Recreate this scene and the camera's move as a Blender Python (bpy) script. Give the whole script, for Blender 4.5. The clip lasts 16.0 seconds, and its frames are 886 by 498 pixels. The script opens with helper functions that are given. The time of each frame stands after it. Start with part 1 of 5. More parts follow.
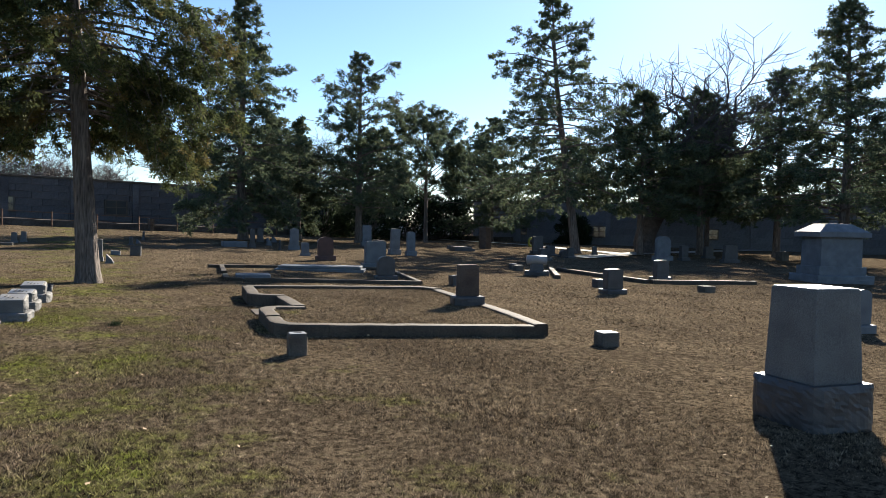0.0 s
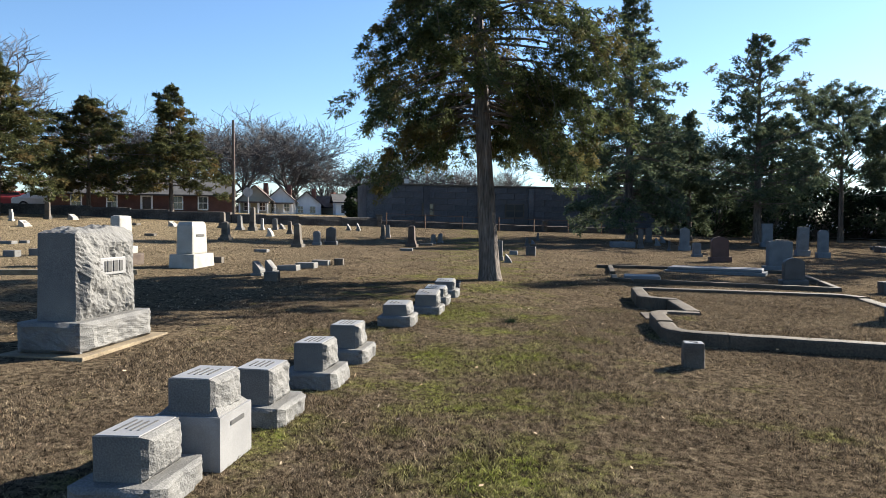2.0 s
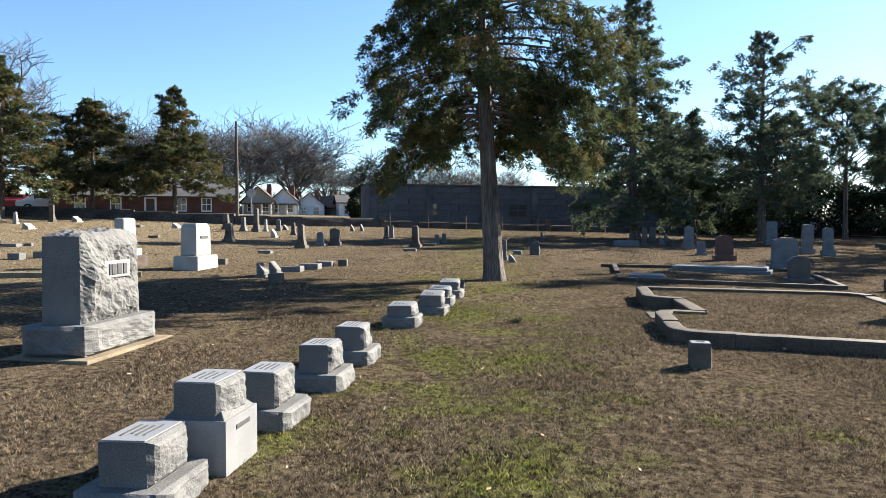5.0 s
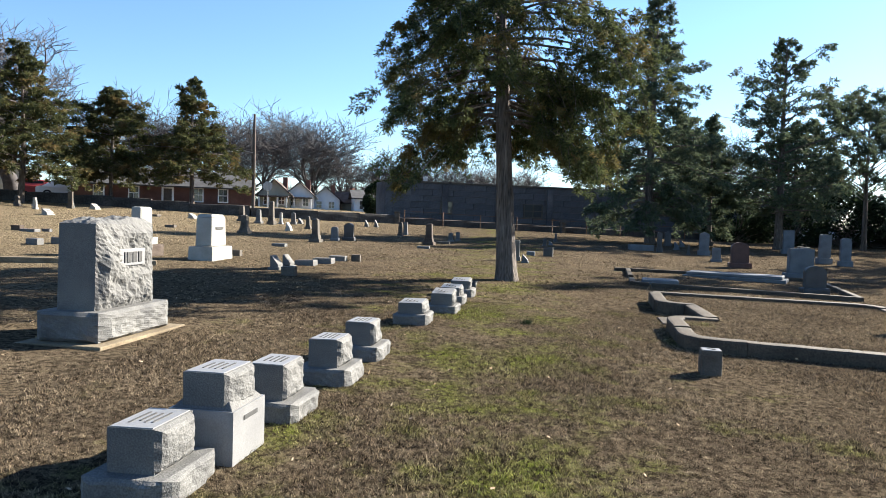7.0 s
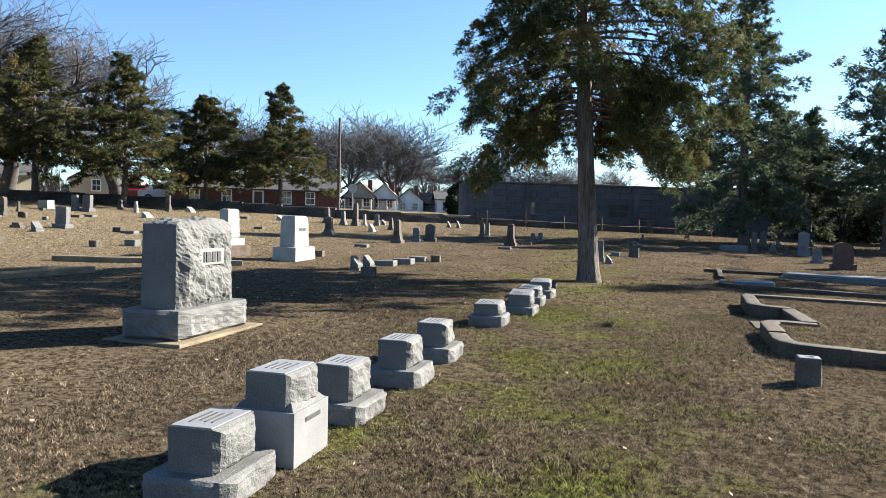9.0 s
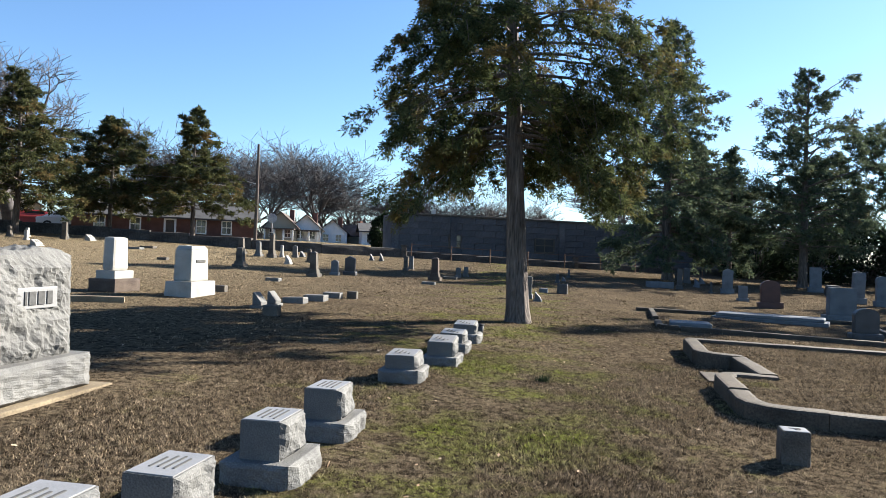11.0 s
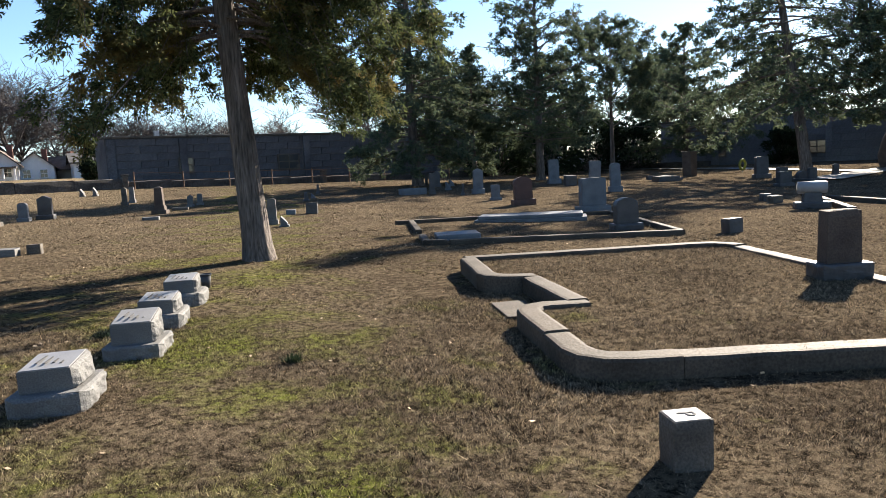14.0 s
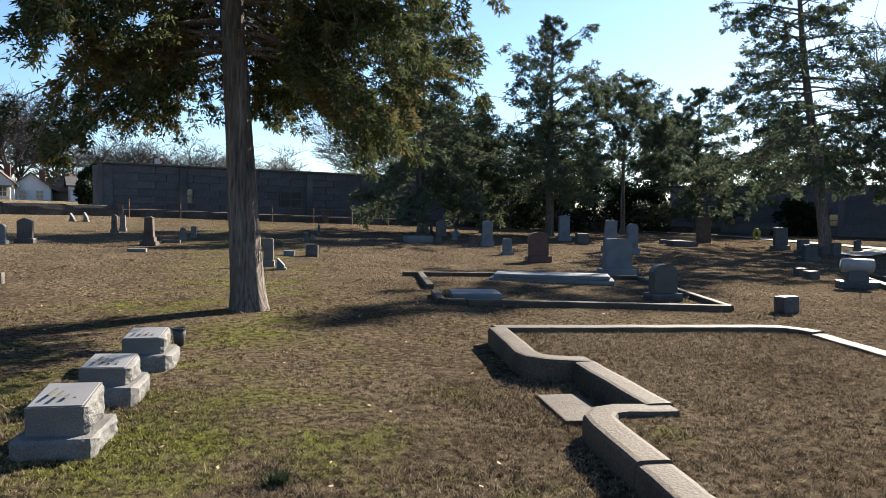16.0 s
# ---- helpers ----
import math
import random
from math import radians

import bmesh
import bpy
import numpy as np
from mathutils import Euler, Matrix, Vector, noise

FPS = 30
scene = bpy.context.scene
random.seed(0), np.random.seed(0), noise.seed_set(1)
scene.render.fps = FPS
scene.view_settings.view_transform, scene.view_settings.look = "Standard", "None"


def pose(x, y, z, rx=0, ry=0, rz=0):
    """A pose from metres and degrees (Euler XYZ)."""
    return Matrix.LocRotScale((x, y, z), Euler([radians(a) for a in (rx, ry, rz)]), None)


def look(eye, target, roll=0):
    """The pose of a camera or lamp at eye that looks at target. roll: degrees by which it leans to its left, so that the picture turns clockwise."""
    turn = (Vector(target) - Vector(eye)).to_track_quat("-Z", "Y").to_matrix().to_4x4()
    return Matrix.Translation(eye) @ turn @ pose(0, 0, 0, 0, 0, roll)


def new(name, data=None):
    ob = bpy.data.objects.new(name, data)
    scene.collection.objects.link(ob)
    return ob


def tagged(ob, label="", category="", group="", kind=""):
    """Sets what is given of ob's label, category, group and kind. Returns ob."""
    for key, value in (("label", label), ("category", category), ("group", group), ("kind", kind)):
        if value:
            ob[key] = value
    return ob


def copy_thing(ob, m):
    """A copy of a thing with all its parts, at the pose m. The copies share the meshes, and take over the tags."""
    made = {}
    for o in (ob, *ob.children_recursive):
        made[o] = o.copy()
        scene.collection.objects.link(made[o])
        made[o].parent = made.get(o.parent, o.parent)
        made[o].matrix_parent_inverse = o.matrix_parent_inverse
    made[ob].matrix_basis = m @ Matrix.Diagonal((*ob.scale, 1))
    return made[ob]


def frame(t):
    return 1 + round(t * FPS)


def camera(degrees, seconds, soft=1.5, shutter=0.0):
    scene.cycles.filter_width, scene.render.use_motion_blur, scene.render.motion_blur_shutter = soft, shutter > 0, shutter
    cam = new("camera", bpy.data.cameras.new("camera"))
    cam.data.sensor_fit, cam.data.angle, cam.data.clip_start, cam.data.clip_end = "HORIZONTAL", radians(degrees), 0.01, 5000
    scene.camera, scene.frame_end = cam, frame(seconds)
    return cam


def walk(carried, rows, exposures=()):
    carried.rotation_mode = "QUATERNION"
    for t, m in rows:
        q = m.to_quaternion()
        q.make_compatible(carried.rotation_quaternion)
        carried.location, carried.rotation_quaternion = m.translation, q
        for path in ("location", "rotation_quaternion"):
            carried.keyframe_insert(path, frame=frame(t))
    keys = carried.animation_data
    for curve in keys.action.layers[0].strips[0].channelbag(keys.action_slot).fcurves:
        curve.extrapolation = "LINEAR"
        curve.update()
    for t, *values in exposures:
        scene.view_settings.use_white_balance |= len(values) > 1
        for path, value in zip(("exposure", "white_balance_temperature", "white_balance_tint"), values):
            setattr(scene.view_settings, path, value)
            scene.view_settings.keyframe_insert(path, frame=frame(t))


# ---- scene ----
cam = camera(63.8, 16.0, soft=0.75)
PATH = [
    (0, (0.377, -2.812, 1.596), (1.3, -1.039, 1.536), 1.2),
    (0.5, (0.396, -2.574, 1.576), (1.171, -0.731, 1.517), 0.7),
    (1, (0.434, -2.446, 1.567), (0.789, -0.478, 1.523), 0.5),
    (1.5, (0.499, -2.337, 1.575), (0.495, -0.338, 1.517), 0.8),
    (2, (0.442, -2.307, 1.581), (0.339, -0.311, 1.508), 0.3),
    (2.5, (0.432, -2.31, 1.576), (0.322, -0.315, 1.483), -0.2),
    (3, (0.433, -2.3, 1.577), (0.318, -0.306, 1.472), -0.3),
    (5.3, (0.426, -2.279, 1.594), (0.316, -0.283, 1.523), 0.0),
    (5.5, (0.443, -2.293, 1.596), (0.372, -0.296, 1.525), 0.2),
    (6, (0.486, -2.314, 1.599), (0.556, -0.316, 1.528), 0.5),
    (6.5, (0.511, -2.323, 1.6), (0.595, -0.326, 1.525), 1.4),
    (7, (0.441, -2.284, 1.593), (0.29, -0.291, 1.514), 1.7),
    (7.5, (0.369, -2.304, 1.598), (-0.097, -0.36, 1.52), 1.2),
    (8, (0.358, -2.285, 1.581), (-0.219, -0.372, 1.498), 1.0),
    (8.5, (0.489, -2.248, 1.582), (-0.004, -0.311, 1.496), 1.3),
    (8.7, (0.531, -2.201, 1.572), (0.102, -0.25, 1.484), 1.2),
    (10.8, (0.484, -0.584, 1.57), (0.196, 1.395, 1.576), 1.9),
    (11, (0.44, -0.428, 1.593), (0.257, 1.564, 1.609), 2.1),
    (11.5, (0.502, 0.056, 1.597), (0.631, 2.052, 1.635), 1.6),
    (12, (0.604, 0.535, 1.611), (1.023, 2.49, 1.639), 1.7),
    (12.5, (0.604, 1.008, 1.682), (1.133, 2.937, 1.7), 1.8),
    (13, (0.713, 1.497, 1.638), (1.206, 3.434, 1.58), -0.3),
    (13.5, (0.757, 1.939, 1.594), (1.233, 3.87, 1.375), -4.2),
    (14, (0.729, 2.4, 1.638), (1.224, 4.324, 1.406), -3.2),
    (14.5, (0.778, 2.876, 1.642), (1.327, 4.788, 1.436), -2.1),
    (15, (0.827, 3.258, 1.614), (1.523, 5.123, 1.418), 0.9),
    (15.5, (0.761, 3.684, 1.64), (1.452, 5.552, 1.459), 1.1),
    (16, (0.787, 4.133, 1.656), (1.298, 6.064, 1.558), 0.7),
]
EXPOSURES = [(0.0, 1.95, 6650, 10), (3.0, 2.15, 6450, 9), (8.0, 2.28, 6400, 9), (11.0, 2.15, 6300, 9), (13.0, 2.08, 6650, 10), (14.5, 2.33, 6800, 12), (16.0, 2.1, 6750, 11)]
walk(cam, [(t, look(eye, target, roll)) for t, eye, target, roll in PATH], EXPOSURES)

# ---- world, sun ----
SUN_AZ, SUN_EL = radians(49.5), radians(26.0)
world = bpy.data.worlds.new("sky")
scene.world = world
world.use_nodes = True
wn = world.node_tree.nodes
sky = wn.new("ShaderNodeTexSky")
sky.sky_type = "NISHITA"
sky.sun_disc = False
sky.sun_elevation = SUN_EL
sky.sun_rotation = SUN_AZ
sky.air_density, sky.dust_density, sky.ozone_density = 1.0, 0.14, 5.2
wn["Background"].inputs["Strength"].default_value = 0.05
world.node_tree.links.new(sky.outputs["Color"], wn["Background"].inputs["Color"])
sun = new("sun", bpy.data.lights.new("sun", "SUN"))
sun.data.energy, sun.data.angle, sun.data.color = 4.8, radians(0.55), (1.0, 0.92, 0.8)
to_sun = Vector((math.sin(SUN_AZ) * math.cos(SUN_EL), math.cos(SUN_AZ) * math.cos(SUN_EL), math.sin(SUN_EL)))
sun.matrix_world = look(to_sun * 60, (0, 0, 0))


# ---- the lie of the land ----
def soft(v):
    return np.logaddexp(0, v / 4) * 4


def land(x, y):
    """Height of the ground: a gentle fall to the right, a rise ahead and far to the left."""
    r = np.minimum(np.hypot(x, y), 75)
    s = np.clip(-0.85 * x + 0.53 * y, -50, 48)
    return -0.0229 * 60 * np.tanh((x - 1) / 60) + 0.012 * 70 * np.tanh(y / 70) + 0.012 * soft(r - 28) + 0.03 * soft(s - 22)


# ---- materials ----
def material(name, colours, scale=4.0, rough=0.85, bump=0.3, fine=60.0, metal=0.0, island=0.0, per_object=0.0, stretch=(1, 1, 1), fine_mix=0.25, bump_dist=0.01, spec=0.3):
    """A principled surface with two scales of variation: broad stains and fine grain."""
    m = bpy.data.materials.new(name)
    m.use_nodes = True
    n, l = m.node_tree.nodes, m.node_tree.links
    b = n["Principled BSDF"]
    b.inputs["Roughness"].default_value, b.inputs["Metallic"].default_value = rough, metal
    b.inputs["Specular IOR Level"].default_value = spec
    co = n.new("ShaderNodeTexCoord")
    big, small = n.new("ShaderNodeTexNoise"), n.new("ShaderNodeTexNoise")
    big.inputs["Scale"].default_value, big.inputs["Detail"].default_value = scale, 5
    small.inputs["Scale"].default_value, small.inputs["Detail"].default_value = fine, 3
    scaled = n.new("ShaderNodeMapping")
    scaled.inputs["Scale"].default_value = stretch
    l.new(co.outputs["Object"], scaled.inputs["Vector"])
    for t in (big, small):
        l.new(scaled.outputs["Vector"], t.inputs["Vector"])
    ramp = n.new("ShaderNodeValToRGB")
    e = ramp.color_ramp.elements
    e[0].position, e[1].position = 0.3, 0.7
    e[0].color, e[1].color = (*colours[0], 1), (*colours[-1], 1)
    if len(colours) == 3:
        mid = e.new(0.5)
        mid.color = (*colours[1], 1)
    l.new(big.outputs["Fac"], ramp.inputs["Fac"])
    grain = n.new("ShaderNodeMapRange")
    grain.inputs["From Min"].default_value, grain.inputs["From Max"].default_value = 0.3, 0.7
    grain.inputs["To Min"].default_value, grain.inputs["To Max"].default_value = 1 - fine_mix, 1 + fine_mix
    l.new(small.outputs["Fac"], grain.inputs["Value"])
    mul = n.new("ShaderNodeVectorMath")
    mul.operation = "SCALE"
    l.new(ramp.outputs["Color"], mul.inputs[0])
    l.new(grain.outputs["Result"], mul.inputs["Scale"])
    out = mul.outputs["Vector"]
    for amount, node, socket in ((island, "ShaderNodeNewGeometry", "Random Per Island"), (per_object, "ShaderNodeObjectInfo", "Random")):
        if amount:
            src, mr, vm = n.new(node), n.new("ShaderNodeMapRange"), n.new("ShaderNodeVectorMath")
            mr.inputs["To Min"].default_value, mr.inputs["To Max"].default_value = 1 - amount, 1 + amount
            vm.operation = "SCALE"
            l.new(src.outputs[socket], mr.inputs["Value"])
            l.new(out, vm.inputs[0])
            l.new(mr.outputs["Result"], vm.inputs["Scale"])
            out = vm.outputs["Vector"]
    l.new(out, b.inputs["Base Color"])
    if bump:
        bp = n.new("ShaderNodeBump")
        bp.inputs["Strength"].default_value, bp.inputs["Distance"].default_value = bump, bump_dist
        l.new(small.outputs["Fac"], bp.inputs["Height"])
        l.new(bp.outputs["Normal"], b.inputs["Normal"])
    return m


def foliage_material(name, dark, light, brown, brown_part):
    """Needle sprays: colour by spray and by broad patches, a little light passes through."""
    m = bpy.data.materials.new(name)
    m.use_nodes = True
    n, l = m.node_tree.nodes, m.node_tree.links
    b = n["Principled BSDF"]
    b.inputs["Roughness"].default_value, b.inputs["Specular IOR Level"].default_value = 0.8, 0.06
    geo, co, noise_t = n.new("ShaderNodeNewGeometry"), n.new("ShaderNodeTexCoord"), n.new("ShaderNodeTexNoise")
    noise_t.inputs["Scale"].default_value, noise_t.inputs["Detail"].default_value = 0.8, 3
    l.new(co.outputs["Object"], noise_t.inputs["Vector"])
    ramp = n.new("ShaderNodeMix")
    ramp.data_type = "RGBA"
    ramp.inputs["A"].default_value, ramp.inputs["B"].default_value = (*dark, 1), (*light, 1)
    l.new(geo.outputs["Random Per Island"], ramp.inputs["Factor"])
    pick = n.new("ShaderNodeMapRange")
    pick.inputs["From Min"].default_value, pick.inputs["From Max"].default_value = 0.66 - brown_part, 0.82 - brown_part
    l.new(noise_t.outputs["Fac"], pick.inputs["Value"])
    mix = n.new("ShaderNodeMix")
    mix.data_type = "RGBA"
    mix.inputs["B"].default_value = (*brown, 1)
    l.new(ramp.outputs["Result"], mix.inputs["A"])
    l.new(pick.outputs["Result"], mix.inputs["Factor"])
    l.new(mix.outputs["Result"], b.inputs["Base Color"])
    tr, add = n.new("ShaderNodeBsdfTranslucent"), n.new("ShaderNodeMixShader")
    l.new(mix.outputs["Result"], tr.inputs["Color"])
    add.inputs["Fac"].default_value = 0.32
    l.new(b.outputs["BSDF"], add.inputs[1])
    l.new(tr.outputs["BSDF"], add.inputs[2])
    l.new(add.outputs["Shader"], n["Material Output"].inputs["Surface"])
    return m


def turf_material(name, blades=False):
    """Dormant winter turf: brown and straw, with mossy green patches and tufts; shade between tufts is in the colour.
    """
    m = bpy.data.materials.new(name)
    m.use_nodes = True
    n, l = m.node_tree.nodes, m.node_tree.links
    b = n["Principled BSDF"]
    b.inputs["Roughness"].default_value, b.inputs["Specular IOR Level"].default_value = 0.95, 0.0
    co = n.new("ShaderNodeTexCoord")

    def tex(scale, detail, rough=0.5, shift=0.0):
        t = n.new("ShaderNodeTexNoise")
        t.inputs["Scale"].default_value, t.inputs["Detail"].default_value, t.inputs["Roughness"].default_value = scale, detail, rough
        mp = n.new("ShaderNodeMapping")
        mp.inputs["Location"].default_value = (shift, shift * 0.7, 0)
        l.new(co.outputs["Object"], mp.inputs["Vector"])
        l.new(mp.outputs["Vector"], t.inputs["Vector"])
        return t.outputs["Fac"]

    def mixed(a, bcol, fac, lo, hi):
        mr, mx = n.new("ShaderNodeMapRange"), n.new("ShaderNodeMix")
        mr.inputs["From Min"].default_value, mr.inputs["From Max"].default_value = lo, hi
        l.new(fac, mr.inputs["Value"])
        mx.data_type = "RGBA"
        l.new(mr.outputs["Result"], mx.inputs["Factor"])
        if isinstance(a, tuple):
            mx.inputs["A"].default_value = (*a, 1)
        else:
            l.new(a, mx.inputs["A"])
        mx.inputs["B"].default_value = (*bcol, 1)
        return mx.outputs["Result"]

    base = mixed((0.08, 0.06, 0.042), (0.154, 0.119, 0.08), tex(0.55, 4, 0.6), 0.36, 0.66)
    base = mixed(base, (0.2, 0.162, 0.11), tex(11, 6, 0.75), 0.5, 0.68)
    sep, off, away, less, moss = (n.new("ShaderNodeSeparateXYZ"), *(n.new("ShaderNodeMath") for _ in range(4)))
    l.new(co.outputs["Object"], sep.inputs["Vector"])
    off.operation, away.operation, less.operation, moss.operation = "SUBTRACT", "ABSOLUTE", "MULTIPLY", "SUBTRACT"
    off.inputs[1].default_value, less.inputs[1].default_value = 0.3, 0.042
    l.new(sep.outputs["X"], off.inputs[0])
    l.new(off.outputs["Value"], away.inputs[0])
    l.new(away.outputs["Value"], less.inputs[0])
    l.new(tex(0.9, 8, 0.74, 7.3), moss.inputs[0])
    l.new(less.outputs["Value"], moss.inputs[1])
    base = mixed(base, (0.125, 0.14, 0.028), moss.outputs["Value"], 0.44, 0.62)
    base = mixed(base, (0.26, 0.205, 0.13), sep.outputs["X"], -3.0, -15.0)
    # near-black noise paints the shade in the gaps between clumps
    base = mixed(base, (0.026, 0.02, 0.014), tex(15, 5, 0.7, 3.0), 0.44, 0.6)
    base = mixed(base, (0.22, 0.18, 0.124), tex(75, 5, 0.8, 5.0), 0.52, 0.7)
    # finer specks of the same painted gap shade
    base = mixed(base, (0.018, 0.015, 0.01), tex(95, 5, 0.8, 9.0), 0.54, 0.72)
    if blades:
        geo = n.new("ShaderNodeNewGeometry")
        mr, vm = n.new("ShaderNodeMapRange"), n.new("ShaderNodeVectorMath")
        mr.inputs["To Min"].default_value, mr.inputs["To Max"].default_value = 0.1, 3.1
        vm.operation = "SCALE"
        l.new(geo.outputs["Random Per Island"], mr.inputs["Value"])
        l.new(base, vm.inputs[0])
        l.new(mr.outputs["Result"], vm.inputs["Scale"])
        l.new(vm.outputs["Vector"], b.inputs["Base Color"])
        tr, add = n.new("ShaderNodeBsdfTranslucent"), n.new("ShaderNodeMixShader")
        l.new(vm.outputs["Vector"], tr.inputs["Color"])
        add.inputs["Fac"].default_value = 0.22
        l.new(b.outputs["BSDF"], add.inputs[1])
        l.new(tr.outputs["BSDF"], add.inputs[2])
        l.new(add.outputs["Shader"], n["Material Output"].inputs["Surface"])
    else:
        l.new(base, b.inputs["Base Color"])
        bp = n.new("ShaderNodeBump")
        bp.inputs["Strength"].default_value, bp.inputs["Distance"].default_value = 1.0, 0.09
        l.new(tex(17, 7, 0.72, 3.0), bp.inputs["Height"])
        l.new(bp.outputs["Normal"], b.inputs["Normal"])
    return m


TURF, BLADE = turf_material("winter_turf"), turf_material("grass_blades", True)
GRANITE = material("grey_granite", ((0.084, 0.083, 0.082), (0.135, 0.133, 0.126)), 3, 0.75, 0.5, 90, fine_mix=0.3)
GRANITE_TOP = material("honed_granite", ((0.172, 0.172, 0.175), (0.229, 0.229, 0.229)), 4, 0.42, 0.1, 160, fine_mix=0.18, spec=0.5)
MARBLE = material("weathered_marble", ((0.234, 0.222, 0.196), (0.281, 0.273, 0.249), (0.196, 0.188, 0.164)), 2, 0.7, 0.25, 50, fine_mix=0.1)
STONE_DIRTY = material("stained_stone", ((0.0468, 0.0382, 0.0312), (0.0875, 0.0762, 0.0626), (0.105, 0.0901, 0.0729)), 3, 0.85, 0.5, 70, fine_mix=0.3)
STONE_DARK = material("dark_granite", ((0.0292, 0.0292, 0.0308), (0.0518, 0.0518, 0.0535)), 4, 0.5, 0.2, 120, fine_mix=0.25, spec=0.45)
STONE_BLUE = material("blue_grey_granite", ((0.0803, 0.0898, 0.101), (0.128, 0.139, 0.151)), 3, 0.6, 0.25, 100, fine_mix=0.2)
STONE_RED = material("red_granite", ((0.058, 0.03, 0.026), (0.09, 0.046, 0.038)), 4, 0.5, 0.2, 120, fine_mix=0.3)
STONE_TAN = material("tan_sandstone", ((0.11, 0.085, 0.055), (0.2, 0.16, 0.105)), 3, 0.9, 0.5, 50)
STONE_BROWN = material("brown_sandstone", ((0.05, 0.036, 0.029), (0.085, 0.064, 0.05)), 3, 0.9, 0.5, 50)
CONCRETE = material("old_concrete", ((0.0351, 0.0286, 0.0221), (0.0608, 0.0501, 0.0386), (0.08, 0.0636, 0.0481)), 1.8, 0.75, 0.5, 45, fine_mix=0.32, spec=0.14)
# the shade of the lettering is put into this dark colour
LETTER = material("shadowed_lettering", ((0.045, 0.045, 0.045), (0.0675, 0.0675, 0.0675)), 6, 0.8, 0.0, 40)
BARK = material("cedar_bark", ((0.06, 0.049, 0.042), (0.15, 0.125, 0.108)), 6, 0.95, 1.0, 34, stretch=(1, 1, 0.1), fine_mix=0.55, bump_dist=0.04)
BARK_GREY = material("grey_bark", ((0.045, 0.04, 0.04), (0.085, 0.076, 0.074)), 4, 0.95, 0.4, 20)
CEDAR = foliage_material("cedar_sprays", (0.03, 0.043, 0.022), (0.1, 0.115, 0.045), (0.165, 0.118, 0.045), 0.13)
# far foliage: pale bluish haze is mixed into the green itself
CEDAR_HAZE = foliage_material("hazed_conifer_sprays", (0.045, 0.065, 0.047), (0.11, 0.135, 0.075), (0.13, 0.11, 0.065), 0.06)
CEDAR_BROWN = foliage_material("bronzed_sprays", (0.03, 0.04, 0.02), (0.09, 0.092, 0.036), (0.125, 0.09, 0.038), 0.14)
SHRUB = foliage_material("evergreen_shrub", (0.012, 0.02, 0.012), (0.035, 0.05, 0.025), (0.05, 0.05, 0.025), 0.02)
BLOCKWALL = material("stained_block_wall", ((0.045, 0.045, 0.05), (0.09, 0.09, 0.094), (0.13, 0.126, 0.124)), 0.5, 0.9, 0.3, 12, per_object=0.12)
BLOCKWALL_PALE = material("pale_block_wall", ((0.096, 0.102, 0.114), (0.144, 0.15, 0.162)), 0.5, 0.9, 0.3, 12, per_object=0.1)
WALL_DARK = material("dark_stone_wall", ((0.03, 0.0276, 0.0252), (0.078, 0.072, 0.066)), 1.6, 0.95, 0.6, 9, fine_mix=0.4)
BRICK = material("red_brown_brick", ((0.085, 0.042, 0.033), (0.13, 0.066, 0.052)), 2, 0.9, 0.3, 20)
ROOF = material("grey_shingles", ((0.04, 0.04, 0.042), (0.075, 0.075, 0.076)), 1.5, 0.9, 0.4, 14)
ROOF_DARK = material("brown_shingles", ((0.063, 0.0525, 0.0455), (0.112, 0.091, 0.077)), 1.5, 0.9, 0.4, 14)
SIDING = material("white_siding", ((0.68, 0.68, 0.66), (0.8, 0.8, 0.78)), 1, 0.7, 0.05, 10, fine_mix=0.05)
SIDING_GREY = material("slate_siding", ((0.12, 0.14, 0.16), (0.18, 0.2, 0.22)), 1, 0.8, 0.05, 10, fine_mix=0.08)
SIDING_TAN = material("cream_siding", ((0.33, 0.3, 0.228), (0.396, 0.36, 0.276)), 1, 0.8, 0.05, 10, fine_mix=0.06)
ROAD = material("pale_concrete_lane", ((0.189, 0.18, 0.162), (0.252, 0.243, 0.225)), 0.8, 0.9, 0.3, 14, fine_mix=0.12)
METAL = material("galvanised_metal", ((0.3, 0.3, 0.3), (0.42, 0.42, 0.42)), 3, 0.5, 0.05, 30, metal=0.7)
RUST = material("rusty_iron", ((0.1, 0.06, 0.04), (0.18, 0.1, 0.06)), 5, 0.9, 0.3, 40)
POLEWOOD = material("weathered_pole", ((0.07, 0.056, 0.046), (0.12, 0.1, 0.085)), 3, 0.95, 0.4, 25)
GLASS = material("window_glass", ((0.03, 0.035, 0.04), (0.05, 0.055, 0.06)), 1, 0.08, 0.0, 5, fine_mix=0.05, spec=0.8)
TYRE = material("black_rubber", ((0.02, 0.02, 0.02), (0.035, 0.035, 0.035)), 4, 0.8, 0.1, 30)
PAINT_WHITE = material("white_car_paint", ((0.7, 0.7, 0.7), (0.76, 0.76, 0.76)), 1, 0.3, 0.0, 10, fine_mix=0.02, spec=0.5)
PAINT_RED = material("red_car_paint", ((0.36, 0.05, 0.05), (0.42, 0.06, 0.06)), 1, 0.3, 0.0, 10, fine_mix=0.02, spec=0.5)
LEAF_DRY = material("dry_leaf", ((0.3, 0.17, 0.08), (0.55, 0.45, 0.32)), 2, 0.9, 0.0, 20, island=0.5)
GREEN_ARTIFICIAL = material("wreath_green", ((0.1, 0.13, 0.03), (0.3, 0.3, 0.06)), 20, 0.8, 0.2, 60)
